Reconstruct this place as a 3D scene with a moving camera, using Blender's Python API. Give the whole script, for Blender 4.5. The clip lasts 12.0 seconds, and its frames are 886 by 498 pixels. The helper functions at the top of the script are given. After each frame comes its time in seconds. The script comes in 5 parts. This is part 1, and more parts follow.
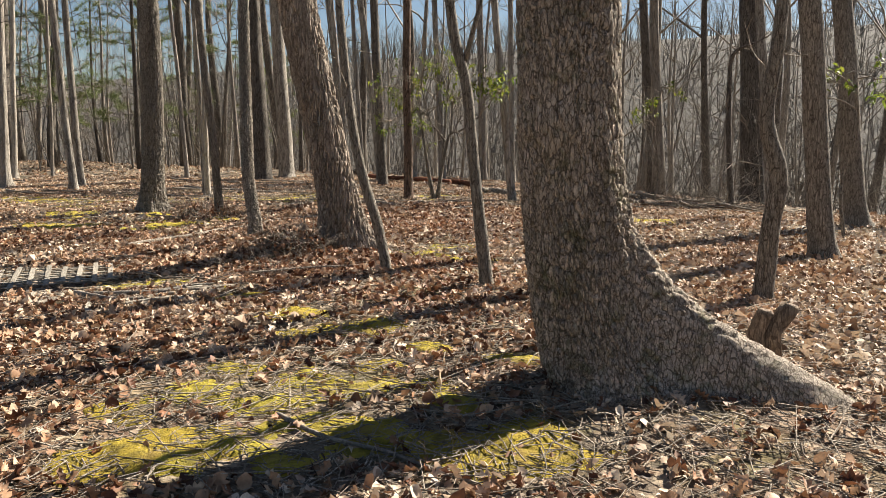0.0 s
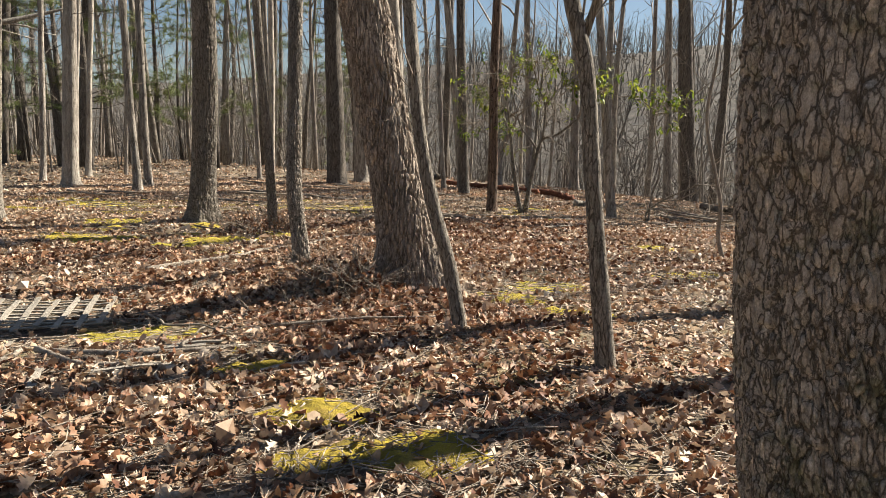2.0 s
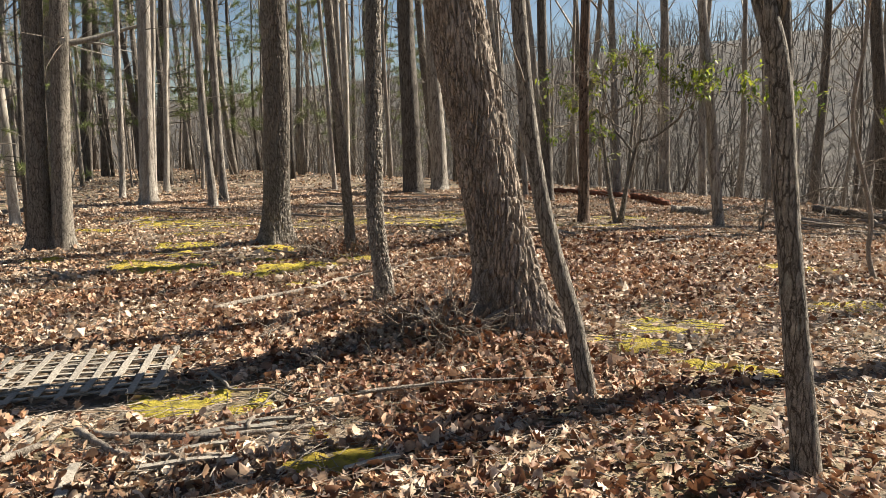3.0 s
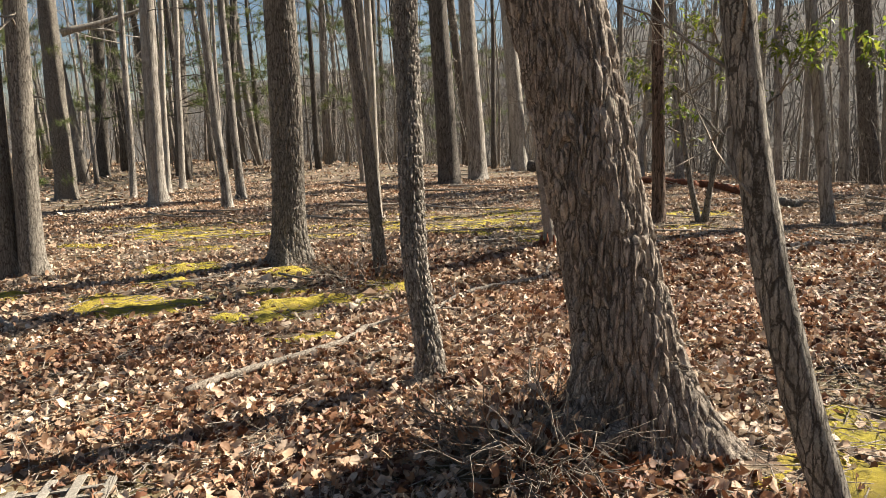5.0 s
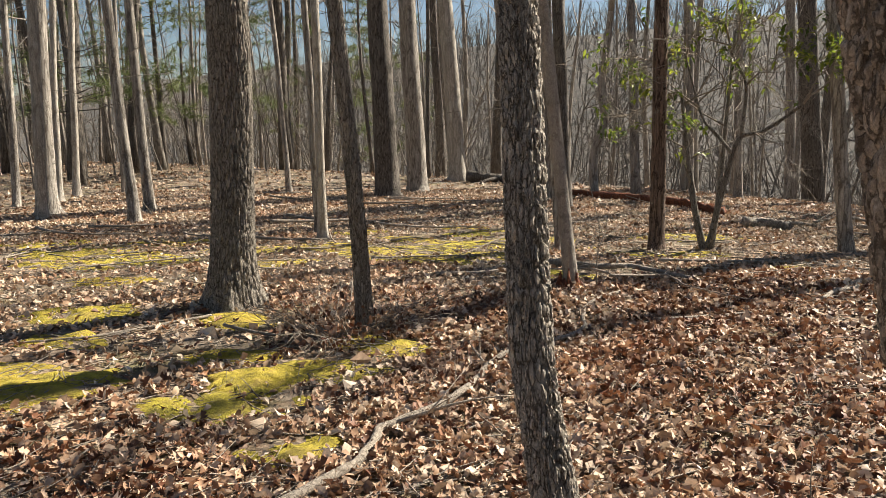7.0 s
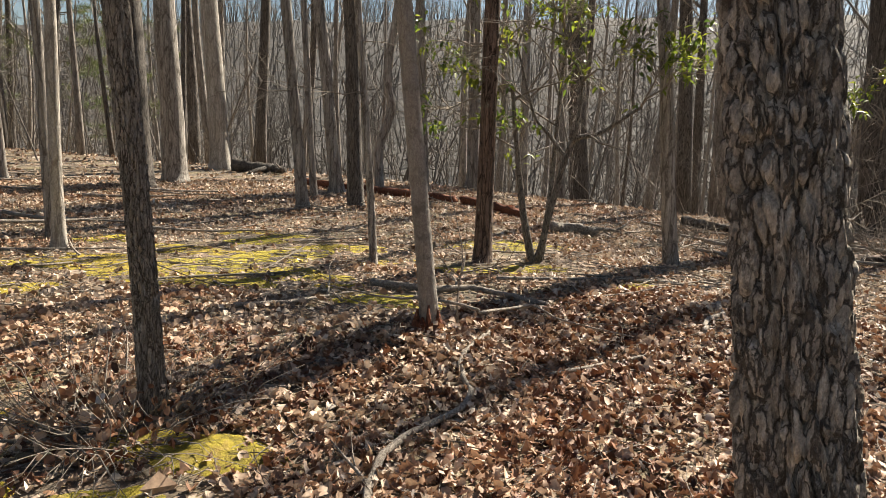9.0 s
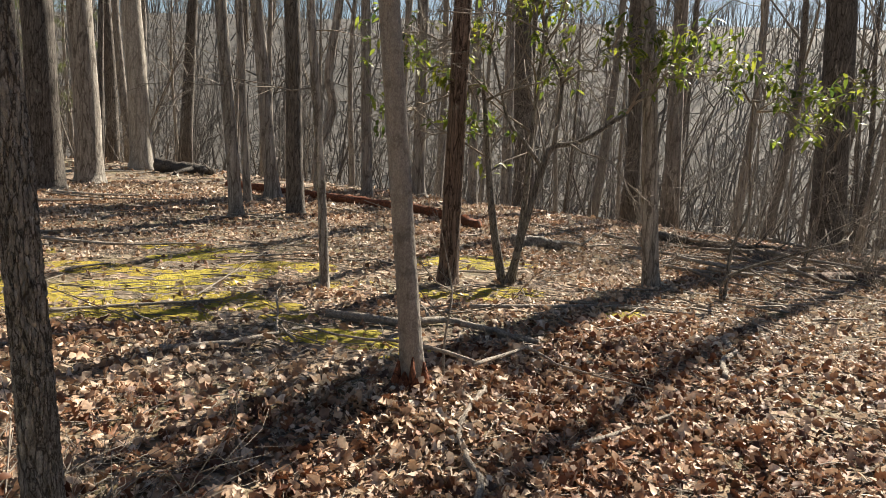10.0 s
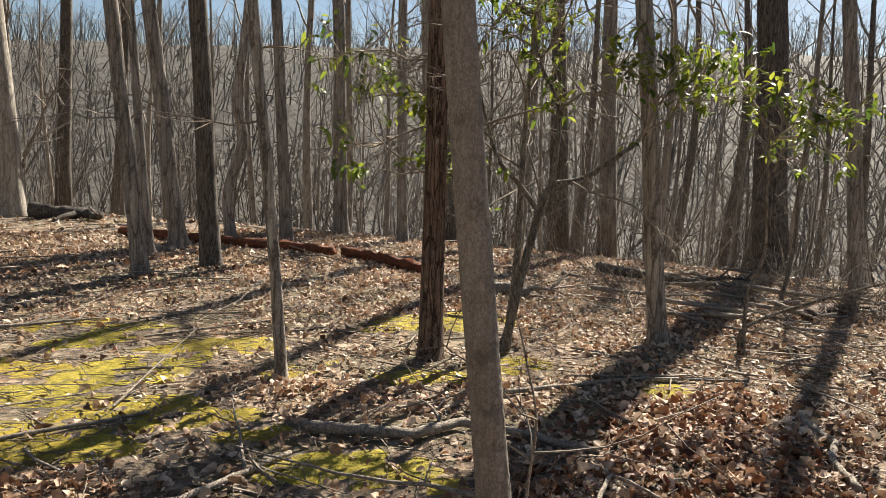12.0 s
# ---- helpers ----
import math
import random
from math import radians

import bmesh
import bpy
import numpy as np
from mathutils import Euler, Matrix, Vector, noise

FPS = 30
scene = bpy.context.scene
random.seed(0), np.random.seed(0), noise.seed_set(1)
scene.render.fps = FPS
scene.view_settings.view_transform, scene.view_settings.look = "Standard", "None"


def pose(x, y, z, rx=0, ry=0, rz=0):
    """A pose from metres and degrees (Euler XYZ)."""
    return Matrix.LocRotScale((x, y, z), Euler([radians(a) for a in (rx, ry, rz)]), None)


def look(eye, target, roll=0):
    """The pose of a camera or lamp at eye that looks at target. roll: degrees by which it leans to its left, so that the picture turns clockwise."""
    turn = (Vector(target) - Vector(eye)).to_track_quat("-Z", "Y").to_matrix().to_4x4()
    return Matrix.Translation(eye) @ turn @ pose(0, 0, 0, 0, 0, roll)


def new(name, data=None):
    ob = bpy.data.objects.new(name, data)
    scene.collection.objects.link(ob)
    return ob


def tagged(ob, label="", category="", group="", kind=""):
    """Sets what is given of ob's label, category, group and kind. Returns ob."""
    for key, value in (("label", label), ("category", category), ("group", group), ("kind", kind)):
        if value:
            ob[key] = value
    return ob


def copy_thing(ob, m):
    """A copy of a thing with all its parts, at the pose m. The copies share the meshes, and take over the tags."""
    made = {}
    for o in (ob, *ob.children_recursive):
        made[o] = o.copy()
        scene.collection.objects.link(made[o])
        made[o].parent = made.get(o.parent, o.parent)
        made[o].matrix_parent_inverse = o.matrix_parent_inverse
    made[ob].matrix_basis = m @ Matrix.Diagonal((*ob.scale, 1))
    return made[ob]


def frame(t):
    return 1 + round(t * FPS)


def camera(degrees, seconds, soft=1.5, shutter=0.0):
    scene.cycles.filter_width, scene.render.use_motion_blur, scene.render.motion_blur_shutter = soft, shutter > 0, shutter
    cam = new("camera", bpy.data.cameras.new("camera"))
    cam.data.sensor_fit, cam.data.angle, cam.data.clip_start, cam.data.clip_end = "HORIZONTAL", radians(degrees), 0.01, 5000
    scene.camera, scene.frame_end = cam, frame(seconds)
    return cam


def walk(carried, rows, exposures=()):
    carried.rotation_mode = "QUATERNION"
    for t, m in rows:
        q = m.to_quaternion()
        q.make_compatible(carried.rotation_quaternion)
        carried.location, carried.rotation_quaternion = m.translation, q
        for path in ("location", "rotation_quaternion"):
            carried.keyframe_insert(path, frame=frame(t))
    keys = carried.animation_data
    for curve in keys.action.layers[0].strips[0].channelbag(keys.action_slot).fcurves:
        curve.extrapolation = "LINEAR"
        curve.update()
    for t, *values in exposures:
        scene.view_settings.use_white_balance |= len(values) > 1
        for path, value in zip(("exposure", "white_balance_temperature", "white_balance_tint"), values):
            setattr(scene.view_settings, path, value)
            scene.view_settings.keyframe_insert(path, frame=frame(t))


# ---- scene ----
cam = camera(61.3, 12.0, soft=0.65)
METRES, EYE, TILT, LEAN, TURN = 11.6, 1.5, 0.0, 0.0, 0.0
ROWS = [
    (0.0, 0.0, 0.0, 0.0, 0.02, -8.64, -0.16),
    (0.5, 0.0034, 0.0383, 0.004, -2.07, -9.1, -1.31),
    (1.0, 0.0058, 0.0816, 0.0038, -0.66, -9.07, -1.94),
    (1.5, -0.0042, 0.1252, 0.0014, 2.6, -8.8, -1.88),
    (2.0, -0.0096, 0.1661, 0.0026, 6.41, -8.49, -1.19),
    (2.5, -0.0215, 0.2081, 0.0084, 9.46, -8.32, -0.13),
    (3.0, -0.0407, 0.2489, 0.0122, 11.79, -8.46, 0.74),
    (5.0, -0.0956, 0.4189, 0.0211, 14.01, -9.82, 2.34),
    (5.5, -0.1213, 0.4571, 0.0194, 13.02, -9.85, 2.13),
    (6.0, -0.1433, 0.4961, 0.0179, 11.89, -9.64, 1.75),
    (6.5, -0.1694, 0.5259, 0.0199, 10.14, -9.42, 1.38),
    (8.5, -0.2498, 0.6577, 0.0244, -7.55, -10.32, -1.4),
    (9.0, -0.2518, 0.6992, 0.0228, -11.88, -10.37, -2.33),
    (9.5, -0.2557, 0.7477, 0.0175, -15.16, -10.27, -3.07),
    (10.0, -0.2604, 0.7894, 0.0231, -17.2, -10.09, -3.63),
    (10.5, -0.2591, 0.8322, 0.0234, -18.62, -9.89, -3.68),
    (11.0, -0.2713, 0.8677, 0.0191, -20.0, -9.42, -3.49),
    (11.5, -0.2826, 0.9006, 0.0268, -22.23, -8.66, -2.98),
    (12.0, -0.2796, 0.9265, 0.0276, -25.74, -7.81, -2.27),
]
walk(cam, [(t, pose(0, 0, EYE, TILT, LEAN, TURN) @ pose(METRES * x, METRES * y, METRES * z, 90 + pitch, roll, yaw)) for t, x, y, z, yaw, pitch, roll in ROWS],
     [(0.0, 1.49, 6350, 10), (12.0, 1.49, 6350, 10)])

# ---- light ----
SUN_EL, SUN_AZ = 38.0, 39.0   # degrees above the ground, degrees from +x towards +y
world = bpy.data.worlds.new("world")
scene.world = world
world.use_nodes = True
wn = world.node_tree.nodes
sky = wn.new("ShaderNodeTexSky")
sky.sky_type = "NISHITA"
sky.sun_disc = False
sky.sun_elevation = radians(SUN_EL)
sky.sun_rotation = radians(90 - SUN_AZ)
sky.air_density, sky.dust_density, sky.ozone_density = 1.0, 0.5, 1.3
wn["Background"].inputs["Strength"].default_value = 0.0315
world.node_tree.links.new(sky.outputs[0], wn["Background"].inputs["Color"])
sun = new("sun", bpy.data.lights.new("sun", "SUN"))
sun.data.energy, sun.data.angle, sun.data.color = 5.0, radians(0.53), (1.0, 0.90, 0.74)
sun.matrix_world = look((math.cos(radians(SUN_EL)) * math.cos(radians(SUN_AZ)) * 60, math.cos(radians(SUN_EL)) * math.sin(radians(SUN_AZ)) * 60, math.sin(radians(SUN_EL)) * 60), (0, 0, 0))

rng = np.random.default_rng(7)


# ---- materials ----
def material(name, rough=0.85):
    m = bpy.data.materials.new(name)
    m.use_nodes = True
    n, l = m.node_tree.nodes, m.node_tree.links
    b = n["Principled BSDF"]
    b.inputs["Roughness"].default_value = rough
    b.inputs["Specular IOR Level"].default_value = 0.35
    return m, n, l, b


def coords(n, l, scale=(1, 1, 1), kind="Object"):
    tc = n.new("ShaderNodeTexCoord")
    mp = n.new("ShaderNodeMapping")
    mp.inputs["Scale"].default_value = scale
    l.new(tc.outputs[kind], mp.inputs["Vector"])
    return mp.outputs["Vector"]


def noise_tex(n, l, vec, scale, detail=4.0, rough=0.6):
    t = n.new("ShaderNodeTexNoise")
    t.inputs["Scale"].default_value, t.inputs["Detail"].default_value, t.inputs["Roughness"].default_value = scale, detail, rough
    l.new(vec, t.inputs["Vector"])
    return t.outputs["Fac"]


def ramp(n, l, fac, stops, interp="LINEAR"):
    r = n.new("ShaderNodeValToRGB")
    r.color_ramp.interpolation = interp
    e = r.color_ramp.elements
    while len(e) < len(stops):
        e.new(0.5)
    for el, (p, c) in zip(e, stops):
        el.position, el.color = p, (*c, 1)
    l.new(fac, r.inputs["Fac"])
    return r.outputs["Color"]


def mix(n, l, fac, a, b, mode="MIX"):
    m = n.new("ShaderNodeMix")
    m.data_type, m.blend_type = "RGBA", mode
    for sock, v in ((m.inputs[0], fac), (m.inputs[6], a), (m.inputs[7], b)):
        if isinstance(v, (int, float)):
            sock.default_value = v
        elif isinstance(v, tuple):
            sock.default_value = (*v, 1)
        else:
            l.new(v, sock)
    return m.outputs[2]


def bump(n, l, b, height, strength, dist):
    k = n.new("ShaderNodeBump")
    k.inputs["Strength"].default_value, k.inputs["Distance"].default_value = strength, dist
    l.new(height, k.inputs["Height"])
    l.new(k.outputs["Normal"], b.inputs["Normal"])


def bark(name, dark, light, lichen=(0.30, 0.32, 0.26), lichen_at=0.62, fissure=1.0, size=28.0, stretch=0.22, moss=0.0):
    m, n, l, b = material(name, 0.9)
    v = coords(n, l, (1, 1, stretch))
    v1 = coords(n, l)

    def cells(scale, tall, width, warp):
        """Meandering fissures between plates: 0 in the fissure, 1 on the plates."""
        w = n.new("ShaderNodeTexNoise")
        w.inputs["Scale"].default_value, w.inputs["Detail"].default_value, w.inputs["Roughness"].default_value = scale * 0.9, 8.0, 0.72
        l.new(v1, w.inputs["Vector"])
        ad = n.new("ShaderNodeVectorMath")
        ad.operation = "MULTIPLY_ADD"
        l.new(w.outputs["Color"], ad.inputs[0])
        ad.inputs[1].default_value = (warp / scale, warp / scale, 0.35 * warp / scale)
        l.new(coords(n, l, (1, 1, tall)), ad.inputs[2])
        vo = n.new("ShaderNodeTexVoronoi")
        vo.feature = "DISTANCE_TO_EDGE"
        vo.inputs["Scale"].default_value = scale
        l.new(ad.outputs[0], vo.inputs["Vector"])
        return ramp(n, l, vo.outputs["Distance"], [(0.25 * width, (0, 0, 0)), (width, (1, 1, 1))])

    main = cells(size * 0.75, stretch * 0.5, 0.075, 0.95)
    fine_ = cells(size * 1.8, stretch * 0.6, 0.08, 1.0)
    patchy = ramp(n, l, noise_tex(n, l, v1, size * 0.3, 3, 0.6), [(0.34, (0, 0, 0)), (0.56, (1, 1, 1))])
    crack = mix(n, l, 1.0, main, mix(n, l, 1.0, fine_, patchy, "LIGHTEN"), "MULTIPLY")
    streak = noise_tex(n, l, coords(n, l, (1, 1, 0.06)), size * 0.8, 4, 0.6)
    grain = noise_tex(n, l, v, size * 2.2, 6, 0.7)
    big = noise_tex(n, l, v1, 3.2, 4, 0.6)
    col = ramp(n, l, grain, [(0.32, dark), (0.66, light)])
    tone = ramp(n, l, noise_tex(n, l, v, size * 0.9, 2, 0.5), [(0.35, (0.6, 0.59, 0.58)), (0.65, (1.3, 1.3, 1.3))])
    col = mix(n, l, min(1.0, 0.8 * fissure), col, mix(n, l, 1.0, col, tone, "MULTIPLY"))
    col = mix(n, l, ramp(n, l, big, [(0.35, (0, 0, 0)), (0.75, (0.5, 0.5, 0.5))]), col, tuple(0.5 * (a + c) for a, c in zip(dark, light)))
    col = mix(n, l, 0.6, col, mix(n, l, ramp(n, l, streak, [(0.3, (0, 0, 0)), (0.7, (1, 1, 1))]), (0.62, 0.60, 0.58), (1.25, 1.25, 1.25)), "MULTIPLY")
    spots = noise_tex(n, l, v1, 9.0, 6, 0.7)
    lm = ramp(n, l, spots, [(lichen_at, (0, 0, 0)), (lichen_at + 0.08, (0.75, 0.75, 0.75))])
    col = mix(n, l, lm, col, lichen)
    if moss:
        spots2 = noise_tex(n, l, v1, 5.0, 6, 0.75)
        col = mix(n, l, ramp(n, l, spots2, [(0.62 - moss * 0.2, (0, 0, 0)), (0.75 - moss * 0.2, (0.7, 0.7, 0.7))]), col, (0.10, 0.11, 0.03))
    grit = noise_tex(n, l, coords(n, l, (1, 1, 0.6)), size * 5.0, 5, 0.75)
    col = mix(n, l, 0.7, col, mix(n, l, ramp(n, l, grit, [(0.36, (0, 0, 0)), (0.64, (1, 1, 1))]), (0.55, 0.52, 0.50), (1.4, 1.4, 1.38)), "MULTIPLY")
    # Fissures get a much darker colour, standing in for the shade inside them.
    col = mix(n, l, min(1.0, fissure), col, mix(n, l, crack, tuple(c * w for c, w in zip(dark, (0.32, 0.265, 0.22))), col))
    oi = n.new("ShaderNodeObjectInfo")
    hv = n.new("ShaderNodeHueSaturation")
    mr = n.new("ShaderNodeMapRange")
    mr.inputs["To Min"].default_value, mr.inputs["To Max"].default_value = 0.8, 1.12
    l.new(oi.outputs["Random"], mr.inputs["Value"])
    l.new(mr.outputs[0], hv.inputs["Value"])
    l.new(col, hv.inputs["Color"])
    l.new(hv.outputs[0], b.inputs["Base Color"])
    h = mix(n, l, 0.35, crack, mix(n, l, 0.5, grain, grit))
    bump(n, l, b, h, min(1.0, 0.3 + 0.7 * fissure), 0.014)
    return m


M_BARK_BIG = bark("bark_chunky", (0.29, 0.243, 0.20), (0.60, 0.52, 0.44), lichen=(0.27, 0.29, 0.24), lichen_at=0.6, size=62, stretch=0.55, fissure=0.8, moss=0.5)
M_BARK_LEAN = bark("bark_plated", (0.23, 0.19, 0.155), (0.52, 0.445, 0.37), lichen=(0.30, 0.31, 0.27), lichen_at=0.62, size=40, stretch=0.26, fissure=0.75)
M_BARK_OAK = bark("bark_oak", (0.21, 0.188, 0.16), (0.56, 0.51, 0.44), lichen=(0.36, 0.38, 0.32), lichen_at=0.6, size=64, stretch=0.36, fissure=0.85)
M_BARK_BROWN = bark("bark_brown", (0.135, 0.12, 0.10), (0.38, 0.345, 0.295), lichen=(0.30, 0.31, 0.26), lichen_at=0.62, size=60, stretch=0.3, fissure=0.85)
M_BARK_DARK = bark("bark_dark", (0.085, 0.074, 0.064), (0.23, 0.205, 0.178), size=34, stretch=0.2, fissure=0.9)
M_BARK_GREY = bark("bark_grey", (0.21, 0.19, 0.168), (0.43, 0.398, 0.352), lichen=(0.33, 0.33, 0.28), fissure=0.75, size=19, stretch=0.2)
M_BARK_SMOOTH = bark("bark_smooth", (0.27, 0.24, 0.205), (0.44, 0.40, 0.345), lichen=(0.19, 0.165, 0.135), lichen_at=0.54, fissure=0.22, size=40, stretch=0.8)
M_BARK_PALE = bark("bark_pale", (0.30, 0.275, 0.24), (0.50, 0.465, 0.41), lichen=(0.2, 0.2, 0.17), fissure=0.5, size=16, stretch=0.25)
M_BARK_RED = bark("bark_reddish", (0.105, 0.07, 0.053), (0.27, 0.19, 0.145), size=34, stretch=0.16)
M_FAR = bark("bark_far", (0.185, 0.167, 0.145), (0.39, 0.355, 0.312), fissure=0.6, size=16, stretch=0.3)
M_HILL = bark("bark_hillside", (0.095, 0.085, 0.075), (0.20, 0.18, 0.16), fissure=0.5, size=16, stretch=0.3)
M_TWIG = bark("twig_bark", (0.16, 0.137, 0.112), (0.34, 0.30, 0.25), fissure=0.2, size=20, stretch=0.5)
M_DEAD = bark("weathered_wood", (0.24, 0.205, 0.165), (0.47, 0.415, 0.35), lichen=(0.16, 0.13, 0.10), lichen_at=0.58, fissure=0.5, size=50, stretch=1.0)
M_ROT = bark("rotten_wood", (0.13, 0.042, 0.02), (0.32, 0.12, 0.06), lichen=(0.10, 0.07, 0.05), lichen_at=0.55, fissure=0.8, size=30, stretch=1.0)
M_STUB = bark("broken_wood", (0.16, 0.115, 0.085), (0.36, 0.28, 0.21), lichen=(0.2, 0.18, 0.14), lichen_at=0.6, fissure=0.7, size=60, stretch=0.3)
M_LATH = bark("weathered_lath", (0.24, 0.22, 0.185), (0.46, 0.42, 0.36), lichen=(0.17, 0.15, 0.12), lichen_at=0.6, fissure=0.2, size=70, stretch=1.0)


def leaf_material(name, stops, trans=0.14, rough=0.6, damped=0.0):
    m, n, l, b = material(name, rough)
    g = n.new("ShaderNodeNewGeometry")
    col = ramp(n, l, g.outputs["Random Per Island"], stops)
    v = coords(n, l)
    nz = noise_tex(n, l, v, 60.0, 3, 0.6)
    col = mix(n, l, 0.65, col, mix(n, l, nz, (0.25, 0.22, 0.2), (1.6, 1.6, 1.6)), "MULTIPLY")
    patch = noise_tex(n, l, v, 0.9, 3, 0.5)
    col = mix(n, l, ramp(n, l, patch, [(0.42, (0, 0, 0)), (0.62, (0.65, 0.65, 0.65))]), col, mix(n, l, 1.0, col, (0.88, 0.67, 0.54), "MULTIPLY"))
    damp = noise_tex(n, l, v, 3.4, 4, 0.6)
    col = mix(n, l, ramp(n, l, damp, [(0.47, (0, 0, 0)), (0.60, (damped, damped, damped))]), col, mix(n, l, 1.0, col, (0.40, 0.29, 0.23), "MULTIPLY"))
    l.new(col, b.inputs["Base Color"])
    tr = n.new("ShaderNodeBsdfTranslucent")
    l.new(col, tr.inputs["Color"])
    mx = n.new("ShaderNodeMixShader")
    mx.inputs[0].default_value = trans
    l.new(b.outputs[0], mx.inputs[1])
    l.new(tr.outputs[0], mx.inputs[2])
    l.new(mx.outputs[0], n["Material Output"].inputs["Surface"])
    return m


M_LEAF = leaf_material("dead_leaf", [(0.0, (0.06, 0.034, 0.022)), (0.16, (0.17, 0.072, 0.037)), (0.36, (0.32, 0.175, 0.098)), (0.60, (0.48, 0.33, 0.21)), (1.0, (0.74, 0.63, 0.505))], damped=0.85)
M_LEAF_PALE = leaf_material("bleached_leaf", [(0.0, (0.13, 0.08, 0.05)), (0.2, (0.32, 0.20, 0.125)), (0.45, (0.54, 0.40, 0.27)), (1.0, (0.76, 0.66, 0.53))], damped=0.4)
M_LAUREL = leaf_material("laurel_leaf", [(0.0, (0.05, 0.09, 0.018)), (0.5, (0.15, 0.21, 0.03)), (1.0, (0.32, 0.38, 0.05))], trans=0.6, rough=0.45)
M_NEEDLE = leaf_material("pine_needle", [(0.0, (0.09, 0.125, 0.04)), (1.0, (0.19, 0.23, 0.08))], trans=0.3)


def ground_material():
    m, n, l, b = material("leaf_litter", 0.95)
    v = coords(n, l)
    vo = n.new("ShaderNodeTexVoronoi")
    vo.inputs["Scale"].default_value = 16.0
    wz = n.new("ShaderNodeTexNoise")
    wz.inputs["Scale"].default_value = 14.0
    l.new(v, wz.inputs["Vector"])
    ad = n.new("ShaderNodeVectorMath")
    ad.operation = "MULTIPLY_ADD"
    l.new(wz.outputs["Color"], ad.inputs[0])
    ad.inputs[1].default_value = (0.08, 0.08, 0.08)
    l.new(v, ad.inputs[2])
    l.new(ad.outputs[0], vo.inputs["Vector"])
    sep = n.new("ShaderNodeSeparateColor")
    l.new(vo.outputs["Color"], sep.inputs[0])
    leafy = ramp(n, l, sep.outputs[0], [(0.0, (0.035, 0.022, 0.015)), (0.35, (0.12, 0.065, 0.04)), (0.68, (0.32, 0.21, 0.135)), (1.0, (0.52, 0.41, 0.30))])
    fine = noise_tex(n, l, v, 45.0, 6, 0.7)
    soil = ramp(n, l, fine, [(0.3, (0.04, 0.033, 0.024)), (0.7, (0.27, 0.23, 0.175))])
    big = noise_tex(n, l, v, 0.8, 4, 0.6)
    col = mix(n, l, ramp(n, l, big, [(0.38, (0.25, 0.25, 0.25)), (0.62, (0.85, 0.85, 0.85))]), soil, leafy)
    olive = noise_tex(n, l, v, 1.7, 5, 0.65)
    col = mix(n, l, ramp(n, l, olive, [(0.48, (0, 0, 0)), (0.66, (0.6, 0.6, 0.6))]), col, (0.14, 0.125, 0.045))
    # Ground greys and darkens with distance past the ridge: haze put in the colour.
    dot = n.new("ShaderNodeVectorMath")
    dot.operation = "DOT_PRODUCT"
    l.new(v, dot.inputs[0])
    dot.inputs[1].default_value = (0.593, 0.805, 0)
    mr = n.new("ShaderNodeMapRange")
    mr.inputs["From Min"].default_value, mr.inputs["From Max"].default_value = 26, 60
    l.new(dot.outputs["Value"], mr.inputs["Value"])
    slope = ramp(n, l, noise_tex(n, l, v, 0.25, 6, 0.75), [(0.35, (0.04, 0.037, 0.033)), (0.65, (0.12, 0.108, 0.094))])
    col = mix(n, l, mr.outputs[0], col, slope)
    l.new(col, b.inputs["Base Color"])
    h = mix(n, l, 0.5, vo.outputs["Distance"], fine)
    bump(n, l, b, h, 0.9, 0.03)
    return m


def moss_material():
    m, n, l, b = material("moss", 1.0)
    v = coords(n, l)
    a = noise_tex(n, l, v, 9.0, 7, 0.72)
    f = noise_tex(n, l, v, 110.0, 5, 0.75)
    col = ramp(n, l, a, [(0.30, (0.12, 0.10, 0.035)), (0.41, (0.26, 0.22, 0.04)), (0.54, (0.50, 0.415, 0.05)), (0.67, (0.44, 0.33, 0.09))])
    col = mix(n, l, 0.6, col, mix(n, l, f, (0.2, 0.2, 0.2), (1.6, 1.6, 1.5)), "MULTIPLY")
    dry = noise_tex(n, l, coords(n, l), 3.2, 6, 0.7)
    col = mix(n, l, ramp(n, l, dry, [(0.52, (0, 0, 0)), (0.66, (0.6, 0.6, 0.6))]), col, (0.2, 0.15, 0.07))
    oi = n.new("ShaderNodeObjectInfo")
    col = mix(n, l, oi.outputs["Random"], col, mix(n, l, 1.0, col, (0.95, 0.85, 0.8), "MULTIPLY"))
    l.new(col, b.inputs["Base Color"])
    bump(n, l, b, f, 1.0, 0.02)
    return m


M_GROUND = ground_material()
M_MOSS = moss_material()


# ---- mesh tools ----
class Soup:
    """Collects vertices and faces of one mesh."""

    def __init__(self):
        self.v, self.f, self.n = [], [], 0

    def add(self, v, *faces):
        self.v.append(np.asarray(v, dtype=np.float64))
        for f in faces:
            self.f.append(np.asarray(f, dtype=np.int64) + self.n)
        self.n += len(v)

    def mesh(self, name, mat, smooth=True):
        v = np.concatenate(self.v).astype(np.float32)
        me = bpy.data.meshes.new(name)
        me.vertices.add(len(v))
        me.vertices.foreach_set("co", v.ravel())
        loops = np.concatenate([f.ravel() for f in self.f]).astype(np.int32)
        sizes = np.concatenate([np.full(len(f), f.shape[1]) for f in self.f])
        starts = np.concatenate(([0], np.cumsum(sizes)[:-1])).astype(np.int32)
        me.loops.add(len(loops))
        me.loops.foreach_set("vertex_index", loops)
        me.polygons.add(len(sizes))
        me.polygons.foreach_set("loop_start", starts)
        me.polygons.foreach_set("use_smooth", np.full(len(sizes), smooth))
        me.update(calc_edges=True)
        me.validate()
        me.materials.append(mat)
        return me


